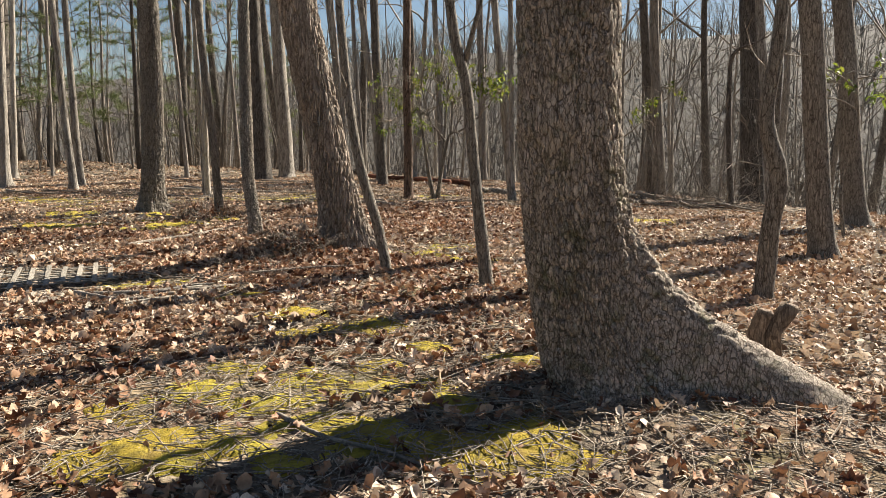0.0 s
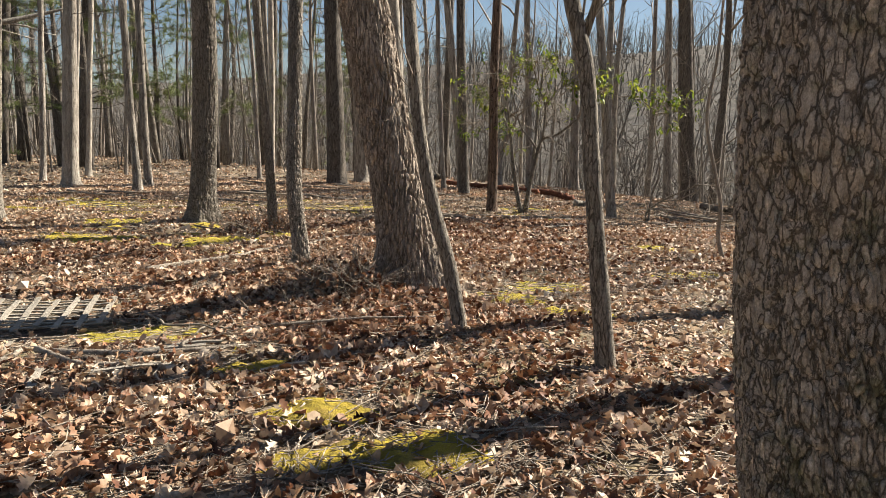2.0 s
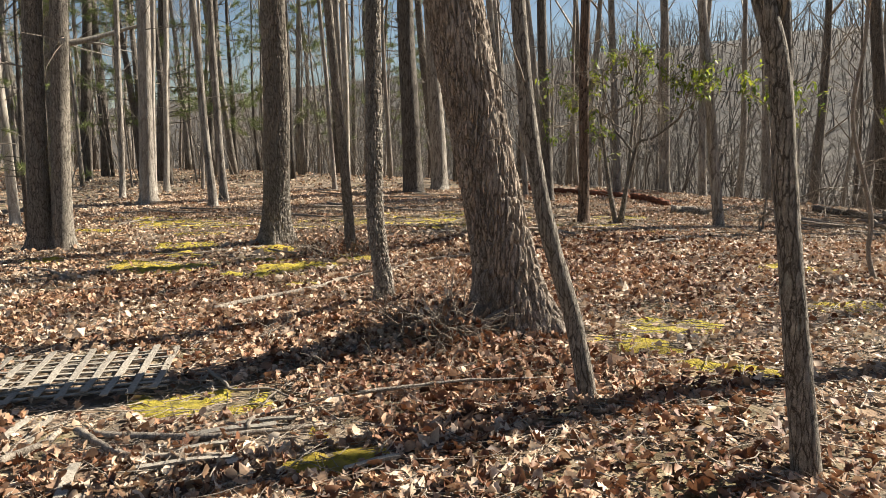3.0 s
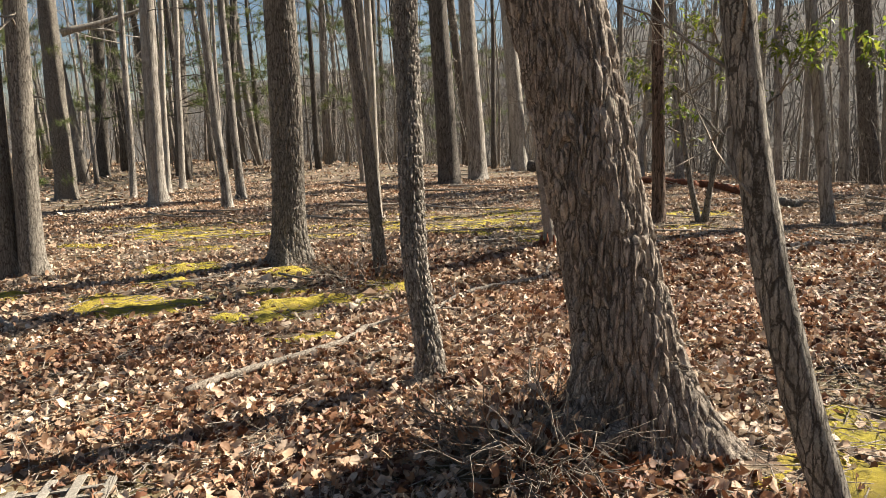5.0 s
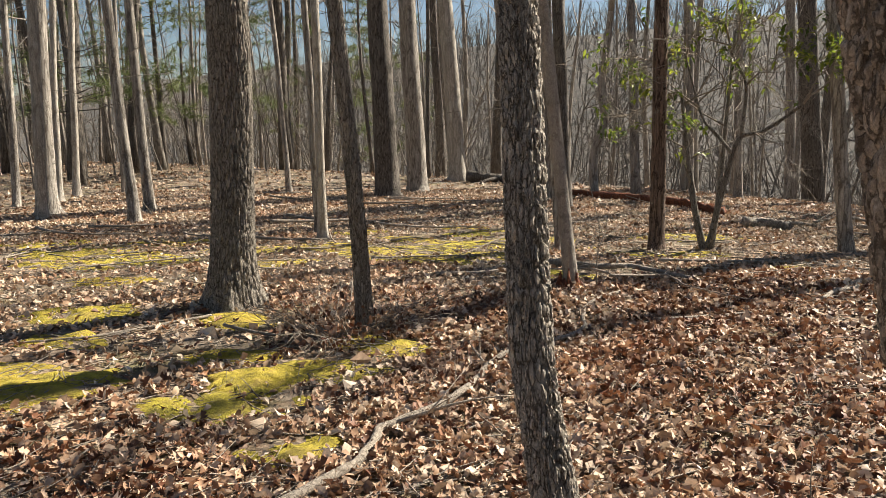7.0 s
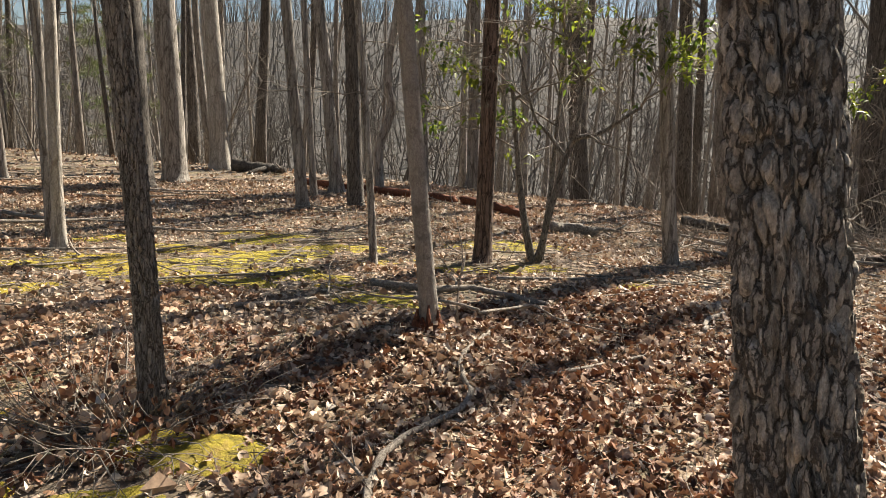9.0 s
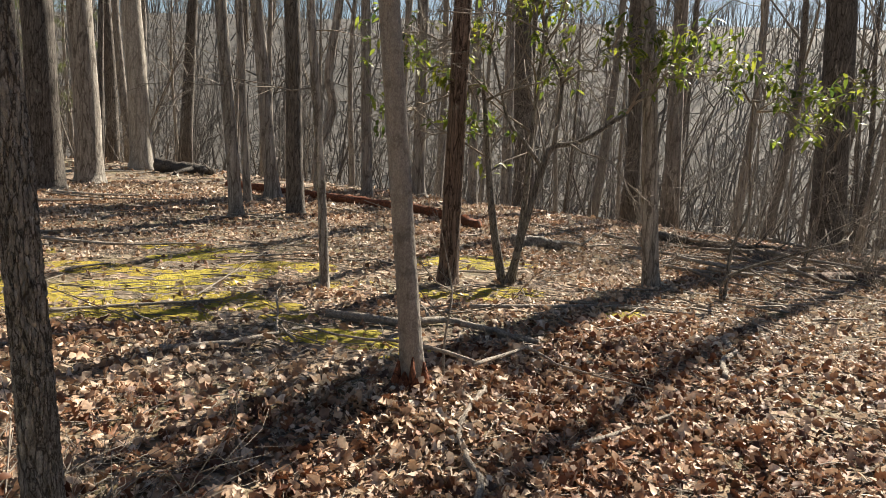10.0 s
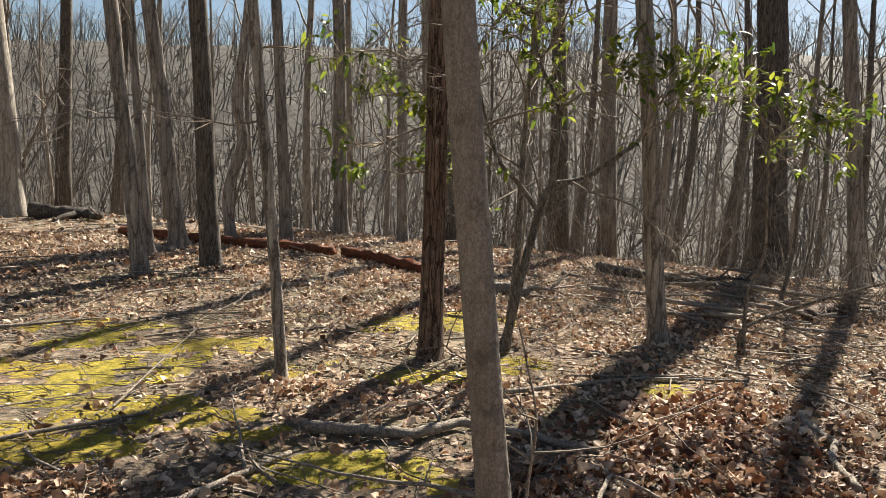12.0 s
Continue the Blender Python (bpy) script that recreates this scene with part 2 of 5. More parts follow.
def part(name, soup, mat, parent=None, label="", smooth=True):
    ob = new(name, soup.mesh(name, mat, smooth))
    ob.parent = parent
    return tagged(ob, label)


def thing(name, x, y, z, label, category, group="", kind=""):
    ob = new(name)
    ob.location = (x, y, z)
    ob.empty_display_size = 0.2
    return tagged(ob, label, category, group, kind)


def tube(soup, p, r, k=6, bumpy=0.0):
    """A tapered tube along the points p with radii r."""
    p, r = np.asarray(p, float), np.asarray(r, float)
    n = len(p)
    t = np.gradient(p, axis=0)
    t /= np.linalg.norm(t, axis=1)[:, None] + 1e-9
    ref = np.array([0.0, 0, 1]) if abs(t[:, 2]).mean() < 0.8 else np.array([1.0, 0, 0])
    a = np.cross(t, ref)
    a /= np.linalg.norm(a, axis=1)[:, None] + 1e-9
    b = np.cross(t, a)
    th = np.arange(k) * 2 * np.pi / k
    rr = r[:, None] * (1 + bumpy * rng.standard_normal((n, k)))
    v = p[:, None] + rr[..., None] * (np.cos(th)[None, :, None] * a[:, None] + np.sin(th)[None, :, None] * b[:, None])
    i = np.arange(n - 1)[:, None] * k
    j = np.arange(k)[None]
    j2 = (j + 1) % k
    q = np.stack([i + j, i + j2, i + k + j2, i + k + j], -1).reshape(-1, 4)
    caps = [np.arange(k)[::-1][None], (np.arange(k) + (n - 1) * k)[None]]
    soup.add(v.reshape(-1, 3), q, *caps)


def tubes(soup, p, r, k=3):
    """Many tubes at once: p is (count, points, 3), r is (count, points)."""
    m, n = p.shape[:2]
    t = np.gradient(p, axis=1)
    t /= np.linalg.norm(t, axis=2)[..., None] + 1e-9
    ref = np.where((np.abs(t[:, :1, 2:]) < 0.8), np.array([0.0, 0, 1]), np.array([1.0, 0, 0]))
    a = np.cross(t, np.broadcast_to(ref, t.shape))
    a /= np.linalg.norm(a, axis=2)[..., None] + 1e-9
    b = np.cross(t, a)
    th = np.arange(k) * 2 * np.pi / k
    v = p[:, :, None] + r[:, :, None, None] * (np.cos(th)[None, None, :, None] * a[:, :, None] + np.sin(th)[None, None, :, None] * b[:, :, None])
    i, j = np.arange(n - 1)[:, None] * k, np.arange(k)[None]
    j2 = (j + 1) % k
    q = np.stack([i + j, i + j2, i + k + j2, i + k + j], -1).reshape(-1, 4)
    soup.add(v.reshape(-1, 3), (q[None] + (np.arange(m) * n * k)[:, None, None]).reshape(-1, 4))


def wanders(start, way, length, n, bend):
    """Points of many crooked stems at once."""
    m = len(start)
    d = way / np.linalg.norm(way, axis=1)[:, None]
    p = [start]
    for _ in range(n - 1):
        d = d + bend * rng.standard_normal((m, 3))
        d = d / np.linalg.norm(d, axis=1)[:, None]
        p.append(p[-1] + d * (length / (n - 1))[:, None])
    return np.stack(p, 1)


def wander(start, way, length, n, bend, lift=0.0):
    """Points of a crooked branch."""
    p, d = [np.array(start, float)], np.array(way, float)
    d /= np.linalg.norm(d)
    for _ in range(n - 1):
        d = d + bend * rng.standard_normal(3) + (0, 0, lift)
        d /= np.linalg.norm(d)
        p.append(p[-1] + d * length / (n - 1))
    return np.array(p)


def along(p, f):
    k = f * (len(p) - 1)
    i = min(int(k), len(p) - 2)
    return p[i] + (p[i + 1] - p[i]) * (k - i), p[i + 1] - p[i]


def sidewards(d, spread):
    d = d / np.linalg.norm(d)
    s = rng.standard_normal(3)
    s -= d * s.dot(d)
    s /= np.linalg.norm(s)
    return d * math.cos(spread) + s * math.sin(spread)


def branch(soup, start, way, length, radius, depth, kids=4, k=4, bend=0.16, lift=0.04):
    p = wander(start, way, length, 6 if depth else 4, bend, lift)
    tube(soup, p, np.linspace(radius, radius * 0.25, len(p)), k if depth else 3)
    if depth:
        for _ in range(kids):
            q, d = along(p, rng.uniform(0.25, 0.97))
            branch(soup, q, sidewards(d, rng.uniform(0.5, 1.0)), length * rng.uniform(0.35, 0.65), radius * 0.45, depth - 1, kids, 3, bend, lift)


def fbm(x, y, z, octaves=4, seed=0):
    """Smooth variation made of sines in random directions."""
    r = np.random.default_rng(seed)
    out, amp = 0.0, 1.0
    f = 1.0
    for _ in range(octaves):
        for _ in range(3):
            d = r.standard_normal(3) * f
            out = out + amp * np.sin(d[0] * x + d[1] * y + d[2] * z + r.uniform(0, 6.28))
        amp *= 0.55
        f *= 2.1
    return out / 4.0


# ---- the lie of the land ----
def ss(t):
    t = np.clip(t, 0, 1)
    return t * t * (3 - 2 * t)


def hump(x, y, h, cx, cy, r):
    return h * np.exp(-((x - cx) ** 2 + (y - cy) ** 2) / (r * r))


def crest(x, y):
    """Metres beyond the edge of the ridge top, towards the valley."""
    return 0.593 * x + 0.805 * y - 20.0


def G(x, y):
    """Height of the ground."""
    x, y = np.asarray(x, float), np.asarray(y, float)
    s = crest(x, y)
    g = 0.14 + 0.06 * ss(y / 4) - 0.1 * ss((y - 13) / 5) - 0.045 * np.clip(x - 0.5, 0, 20) * ss((y - 11) / 5)
    g = g + hump(x, y, 0.18, -1.7, 8.45, 0.9) + hump(x, y, 0.10, 0.3, 6.2, 1.3) + hump(x, y, 0.15, -2.0, 12.75, 0.6)
    g = g + hump(x, y, 0.07, 0.9, 3.5, 0.9) - hump(x, y, 0.07, -3.6, 6.9, 1.3)
    sp = np.clip(s, 0, None)
    g = g - 13 * (1 - np.exp(-(sp / 30) ** 1.6)) + 60 * ss((s - 50) / 300)
    far = ss((np.hypot(x, y - 10) - 25) / 60)
    g = g + 0.018 * fbm(x * 1.6, y * 1.6, 0, 4, 3) + far * 1.2 * fbm(x * 0.05, y * 0.05, 0, 3, 5)
    return g


def g1(x, y):
    return float(G(x, y))


def axis_steps(lo, hi, step, grow, reach):
    mid = list(np.arange(lo, hi, step))
    a, d = [], step
    x = lo
    while x > -reach:
        d *= grow
        x -= d
        a.append(x)
    b, d = [], step
    x = mid[-1]
    while x < reach:
        d *= grow
        x += d
        b.append(x)
    return np.array(a[::-1] + mid + b)


gx = axis_steps(-8, 7, 0.10, 1.10, 1500)
gy = axis_steps(2, 20, 0.10, 1.10, 1500)
X, Y = np.meshgrid(gx, gy)
near = np.exp(-(((X + 1) / 9) ** 4 + ((Y - 12) / 12) ** 4))
Z = G(X, Y) + near * 0.012 * fbm(X * 14, Y * 14, 0, 3, 11)
nx, ny = len(gx), len(gy)
i, j = np.meshgrid(np.arange(nx - 1), np.arange(ny - 1))
c = (j * nx + i).ravel()
land = Soup()
land.add(np.stack([X, Y, Z], -1).reshape(-1, 3), np.stack([c, c + 1, c + nx + 1, c + nx], -1))
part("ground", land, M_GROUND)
tagged(bpy.data.objects["ground"], "forest floor of brown leaf litter, soil and twigs", "ground", kind="structure")


# ---- trees with modelled bark ----
def plates(u, v, nu, seed):
    """Cracked plates: distance from the nearest crack and a value for each plate. u wraps after nu cells."""
    r = np.random.default_rng(seed)
    nv = 400
    jx, jy, val = r.uniform(0.1, 0.9, (nu, nv)), r.uniform(0.1, 0.9, (nu, nv)), r.uniform(0, 1, (nu, nv))
    iu, iv = np.floor(u).astype(int), np.floor(v).astype(int)
    f1 = np.full(u.shape, 9.0)
    f2 = np.full(u.shape, 9.0)
    best = np.zeros(u.shape)
    for a in (-1, 0, 1):
        for b in (-1, 0, 1):
            ca, cb = (iu + a) % nu, (iv + b) % nv
            d = np.hypot(iu + a + jx[ca, cb] - u, iv + b + jy[ca, cb] - v)
            m = d < f1
            f2 = np.where(m, f1, np.minimum(f2, d))
            best = np.where(m, val[ca, cb], best)
            f1 = np.where(m, d, f1)
    return f2 - f1, best


def bark_trunk(soup, centre, radius, top, fine_to, dz, k, plate_w, plate_h, depth, slant=0.0, seed=1, below=0.25, crack=0.2):
    """A trunk whose cracked bark is geometry; centre(z) and radius(z, angle) are in metres from the base."""
    z = list(np.arange(-below, fine_to, dz))
    d = dz
    while z[-1] < top:
        d *= 1.12
        z.append(z[-1] + d)
    z = np.array(z)
    th = np.arange(k) * 2 * np.pi / k
    T, ZZ = np.meshgrid(th, z)
    R = radius(ZZ, T)
    r0 = float(radius(np.array([1.2]), np.array([2.0]))[0])
    nu = max(6, int(round(2 * np.pi * r0 / plate_w)))
    wx, wy, wz = np.cos(T) * r0 / plate_w * 0.8, np.sin(T) * r0 / plate_w * 0.8, ZZ / plate_h * 0.8
    wob = 0.5 * fbm(wx, wy, wz, 2, seed) + 0.8 * fbm(wx * 0.3, wy * 0.3, wz * 0.3, 2, seed + 6)
    u = T / (2 * np.pi) * nu + slant * ZZ / plate_w + wob
    vv = (ZZ + 5) / plate_h + 0.6 * fbm(wx, wy, wz, 2, seed + 4)
    e, val = plates(u, vv, nu, seed)
    e2, val2 = plates(u * 2, vv * 2.3, nu * 2, seed + 9)
    open_ = np.clip(0.75 + 0.9 * fbm(wx * 0.5, wy * 0.5, wz * 0.5, 2, seed + 7), 0.12, 1.0)
    groove = np.abs(fbm(wx * 1.1, wy * 1.1, wz * 0.7, 3, seed + 13))
    h = 1 - (1 - ss(e / crack)) * open_ + 0.28 * (val - 0.5) + 0.22 * (val2 - 0.5) - 0.35 * (1 - ss(e2 / 0.22)) * open_
    h = h - 0.55 * (1 - ss(groove / 0.16)) + 0.10 * fbm(wx * 7, wy * 7, wz * 5, 3, seed + 2)
    h = np.clip(h, -0.5, 1.3)
    fade = np.clip(R / r0, 0.3, 1.6)
    R = R + depth * (h - 0.8) * fade
    c = centre(z)
    v = np.stack([c[:, 0:1] + R * np.cos(T), c[:, 1:2] + R * np.sin(T), ZZ], -1)
    n = len(z)
    a = np.arange(n - 1)[:, None] * k
    b = np.arange(k)[None]
    b2 = (b + 1) % k
    soup.add(v.reshape(-1, 3), np.stack([a + b, a + b2, a + k + b2, a + k + b], -1).reshape(-1, 4), (np.arange(k) + (n - 1) * k)[None])
    return c[-1], R[-1].mean()


def lobe(t, at, width):
    d = (t - at + np.pi) % (2 * np.pi) - np.pi
    return np.exp(-(d / width) ** 2)


def crown(tree, mat, base, way, radius, height, limbs, kids=4, low=0.35, spread=(0.5, 1.0)):
    """The leader above base and its limbs, each limb a part."""
    way = np.array(way, float)
    way /= np.linalg.norm(way)
    p = wander(base, way, height, 9, 0.05, 0.02)
    s = Soup()
    tube(s, p, np.linspace(radius, radius * 0.12, 9), 8)
    part("leader", s, mat, tree)
    for i in range(limbs):
        f = low + (0.97 - low) * (i + rng.uniform(0.1, 0.9)) / limbs
        q, d = along(p, f)
        s, sub = Soup(), Soup()
        ln, r = height * rng.uniform(0.25, 0.42) * (1.25 - 0.6 * f), radius * 0.42 * (1.15 - f)
        w = wander(q, sidewards(d, rng.uniform(*spread)), ln, 7, 0.14, 0.04)
        tube(s, w, np.linspace(r, r * 0.25, 7), 6)
        limb = part("limb", s, mat, tree)
        for _ in range(kids):
            o, dd = along(w, rng.uniform(0.25, 0.97))
            branch(sub, o, sidewards(dd, rng.uniform(0.5, 1.0)), ln * rng.uniform(0.35, 0.65), r * 0.45, 1, kids, 3)
        tagged(part("twig_spray", sub, M_TWIG, limb, "fine bare twigs"), kind="stuff")


def big_tree():
    x, y = 0.92, 3.70
    z0 = g1(x, y)
    t = thing("tree", x, y, z0, "massive rough-barked tree with a flaring mossy buttress root", "tree")

    def centre(z):
        h = np.clip(z + z0, 0, 30)
        left = 0.335 + 0.33 * np.exp(-np.clip(h - 0.1, 0, 9) / 0.55)
        return np.stack([left + 0.25 - x - 0.03 * np.clip(h - 2, 0, 20), np.full_like(h, 0.0)], -1)

    def radius(z, a):
        h = np.clip(z + z0, 0, 30)
        r = 0.238 + 0.07 * np.exp(-np.clip(h - 0.1, 0, 9) / 0.35) - 0.006 * np.clip(h - 2, 0, 20)
        r = r + 1.0 * np.exp(-((h / 0.61) ** 2)) * lobe(a, -0.20, 0.27) + 0.07 * np.exp(-h / 0.9) * lobe(a, -0.1, 0.9)
        r = r + 0.27 * np.exp(-((np.clip(h - 0.12, 0, 9) / 0.17) ** 1.3)) * (1.35 * lobe(a, -0.85, 0.4) + 0.95 * lobe(a, -1.7, 0.4) + 0.25 * lobe(a, -2.5, 0.3) + 0.3 * lobe(a, 2.2, 0.45))
        r = r + 0.035 * np.exp(-h / 0.5) * np.sin(9 * a + 2.0 * h)
        return r + 0.02 * np.exp(-((h - 1.55) / 0.10) ** 2) * lobe(a, -2.0, 0.9)

    s = Soup()
    c, r = bark_trunk(s, centre, radius, 7.0, 2.3, 0.0085, 400, 0.034, 0.08, 0.021, 0.12, 3)
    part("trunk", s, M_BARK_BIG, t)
    crown(t, M_BARK_BIG, (c[0], c[1], 6.9), (-0.05, 0, 1), 0.18, 11, 9, low=0.1)


def leaning_tree():
    x, y = -1.05, 8.22
    z0 = 0.30
    t = thing("tree", x, y, z0, "thick leaning tree with deep plated bark and exposed roots", "tree")

    def centre(z):
        return np.stack([-0.20 * z + 0.012 * np.clip(z - 2, 0, 9) ** 2, 0.015 * z], -1)

    def radius(z, a):
        h = np.clip(z, -0.1, 30)
        r = 0.208 + 0.08 * np.exp(-h / 0.3) - 0.008 * np.clip(h - 2, 0, 20)
        return r + 0.26 * np.exp(-(h + 0.05) / 0.2) * (0.55 * lobe(a, -0.2, 0.4) + 0.9 * lobe(a, -2.5, 0.35) + lobe(a, 1.2, 0.4) + 0.8 * lobe(a, 2.9, 0.4))

    s = Soup()
    c, r = bark_trunk(s, centre, radius, 7.0, 2.6, 0.010, 330, 0.038, 0.17, 0.032, -0.25, 21, crack=0.3)
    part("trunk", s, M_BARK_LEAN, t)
    crown(t, M_BARK_LEAN, (c[0], c[1], 6.9), (-0.1, 0, 1), 0.17, 10, 8, low=0.1)
    for a, ln in ((-2.4, 0.7), (-2.8, 0.6), (-2.0, 0.45), (-0.3, 0.5)):
        s = Soup()
        p = wander((0.2 * math.cos(a), 0.2 * math.sin(a), 0.10), (math.cos(a), math.sin(a), -0.2), ln, 7, 0.16, -0.03)
        tube(s, p, np.linspace(0.05, 0.012, 7), 8, 0.08)
        part("root", s, M_BARK_LEAN, t)


def plated_tree(x, y, z0, r0, lean, flare, k, mat, label, pw, ph, depth, seed, height=15, fine=2.6, dz=0.011, taper=0.006, kink=0.0, knots=()):
    t = thing("tree", x, y, z0, label, "tree")

    def centre(z):
        return np.stack([lean[0] * z + kink * ss(z / 0.8) + 0.02 * np.sin(z * 1.3 + seed) * (kink == 0), lean[1] * z + 0.02 * np.cos(z * 1.1 + seed) - 0.02], -1)

    def radius(z, a):
        h = np.clip(z, -0.1, 30)
        r = r0 + flare * 0.6 * np.exp(-h / 0.25) - taper * np.clip(h - 1, 0, 20)
        w = sum(lobe(a, seed + q * 1.5, 0.4) for q in range(4))
        for kh, ka, kr in knots:
            r = r + kr * np.exp(-((h - kh) / 0.035) ** 2) * lobe(a, ka, 0.35)
        return r + flare * np.exp(-(h + 0.03) / 0.16) * w + 0.02 * r0 * np.sin(3 * a + z)

    s = Soup()
    c, r = bark_trunk(s, centre, radius, 6.0, fine, dz, k, pw, ph, depth, 0.05, seed, 0.15, 0.3)
    part("trunk", s, mat, t)
    crown(t, mat, (c[0], c[1], 5.9), (lean[0] * 0.5, lean[1] * 0.5, 1), max(r, 0.02), height - 6, 7, low=0.1)
    return t


big_tree()
leaning_tree()
plated_tree(-4.87, 12.55, g1(-4.87, 12.55) - 0.02, 0.178, (0.025, 0.01), 0.13, 200, M_BARK_BROWN, "tall oak with dark ridged bark and pale worn root collar", 0.030, 0.16, 0.016, 5)
plated_tree(-2.18, 8.68, 0.30, 0.069, (-0.045, 0.20), 0.022, 150, M_BARK_OAK, "slender oak with fine blocky ridged bark", 0.020, 0.062, 0.019, 8, height=12, dz=0.008, taper=0.004, kink=-0.075)
plated_tree(-3.55, 11.80, g1(-3.55, 11.80) - 0.03, 0.060, (-0.045, -0.012), 0.022, 110, M_BARK_BROWN, "slim dark tree rising from a tangle of dry brush", 0.021, 0.08, 0.010, 13, height=11, dz=0.012, taper=0.004)
plated_tree(-1.95, 12.85, g1(-1.95, 12.85) - 0.03, 0.057, (-0.112, 0.03), 0.02, 110, M_BARK_SMOOTH, "slim smooth grey tree with reddish rot at its foot", 0.055, 0.05, 0.0028, 17, height=12, dz=0.010, taper=0.003, kink=1e-6,
            knots=((0.62, -1.9, 0.010), (1.05, -1.2, 0.007), (1.34, -2.4, 0.010), (1.78, -0.9, 0.008), (2.02, -1.7, 0.012)))


# ---- plainer trees ----
def shaped_trunk(tree, pts, radii, mat, k=14, name="trunk"):
    """A trunk or stem through a few points, smoothly."""
    pts, radii = np.array(pts, float), np.array(radii, float)
    f = np.linspace(0, len(pts) - 1, len(pts) * 7)
    ii = np.clip(f.astype(int), 0, len(pts) - 2)
    u = (f - ii)[:, None]
    tan = np.gradient(pts, axis=0)
    a, b, ta, tb = pts[ii], pts[ii + 1], tan[ii], tan[ii + 1]
    p = (2 * u**3 - 3 * u**2 + 1) * a + (u**3 - 2 * u**2 + u) * ta + (-2 * u**3 + 3 * u**2) * b + (u**3 - u**2) * tb
    r = np.interp(f, np.arange(len(pts)), radii)
    s = Soup()
    tube(s, p, r, k, 0.025)
    part(name, s, mat, tree)
    return p, r


def plain_tree(x, y, d, lean=(0, 0), mat=None, label="", height=14.0, wob=0.012, limbs=6, twigs=3, z=None):
    z0 = (g1(x, y) if z is None else z) - 0.06
    t = thing("tree", x, y, z0, label or "bare forest tree with a straight grey-brown trunk", "tree")
    n = 26
    zz = np.concatenate([[0, 0.06, 0.14, 0.26, 0.45], np.linspace(0.8, height * 0.5, n - 5)])
    ph = rng.uniform(0, 6.28, 4)
    px = lean[0] * zz + wob * (np.sin(zz * 0.9 + ph[0]) + 0.5 * np.sin(zz * 2.3 + ph[1]))
    py = lean[1] * zz + wob * (np.sin(zz * 0.8 + ph[2]) + 0.5 * np.sin(zz * 2.1 + ph[3]))
    px, py = px - px[0], py - py[0]
    r = d / 2 * (1 + 0.3 * np.exp(-zz / 0.10) + 0.14 * np.exp(-zz / 0.6)) * (1 - 0.035 * zz)
    r = np.maximum(r, d * 0.2)
    s = Soup()
    k = 22 if d > 0.2 else 14
    tube(s, np.stack([px, py, zz], -1), r, k, 0.02)
    v = s.v[0].reshape(n, k, 3)
    a = np.arange(k) * 2 * np.pi / k
    fl = min(d, 0.3) * 0.4 * np.exp(-zz / 0.12)[:, None] * np.maximum(0, np.sin(a * 2 + ph[0]) + 0.5 * np.sin(3 * a + ph[1]))[None]
    cen = np.stack([px, py], -1)[:, None]
    out = v[:, :, :2] - cen
    out /= np.linalg.norm(out, axis=2)[..., None] + 1e-9
    v[:, :, :2] += out * fl[..., None]
    part("trunk", s, mat or M_BARK_GREY, t)
    crown(t, mat or M_BARK_GREY, (px[-1], py[-1], zz[-1] - 0.05), (lean[0] * 0.6, lean[1] * 0.6, 1), r[-1], height * 0.5, limbs, 4, 0.05)
    if twigs:
        for _ in range(twigs):
            s = Soup()
            h = rng.uniform(1.8, height * 0.45)
            q = np.array([np.interp(h, zz, px), np.interp(h, zz, py), h])
            branch(s, q, sidewards(np.array([0, 0, 1.0]), rng.uniform(0.9, 1.5)), rng.uniform(0.4, 1.5), d * 0.05 + 0.004, 1, 4, 3, 0.2)
            part("twig", s, M_TWIG, t, "thin dead side twigs")
    return t


GREY, DARK, RED, PALE, OAK = M_BARK_GREY, M_BARK_DARK, M_BARK_RED, M_BARK_PALE, M_BARK_BROWN
# on the ridge top: place, thickness, lean
for x, y, d, lx, ly, mat, h, label in (
    (-1.97, 15.90, 0.080, -0.075, 0.01, GREY, 9, "thin leaning grey sapling among yellow moss"),
    (-0.74, 16.02, 0.185, -0.005, 0.0, RED, 13, "dark reddish-barked tree on mossy ground"),
    (1.48, 15.85, 0.165, -0.095, 0.06, GREY, 13, "grey tree with spreading roots beside fallen brush"),
    (-2.60, 20.50, 0.185, -0.088, 0.0, GREY, 13, "straight grey tree leaning slightly"),
    (-1.68, 21.00, 0.260, -0.038, 0.0, DARK, 16, "dark straight tree beside a rotten log"),
    (-5.32, 16.90, 0.130, 0.0, 0.0, PALE, 12, "slim pale tree with a sunlit side"),
    (-5.60, 17.60, 0.110, -0.01, 0.0, GREY, 12, ""),
    (-2.34, 22.30, 0.135, -0.055, 0.0, GREY, 13, ""),
    (-1.86, 22.90, 0.240, -0.115, 0.0, GREY, 15, ""),
    (-0.02, 23.60, 0.200, -0.044, 0.01, GREY, 15, ""),
):
    plain_tree(x, y, d, (lx, ly), mat, label, h)
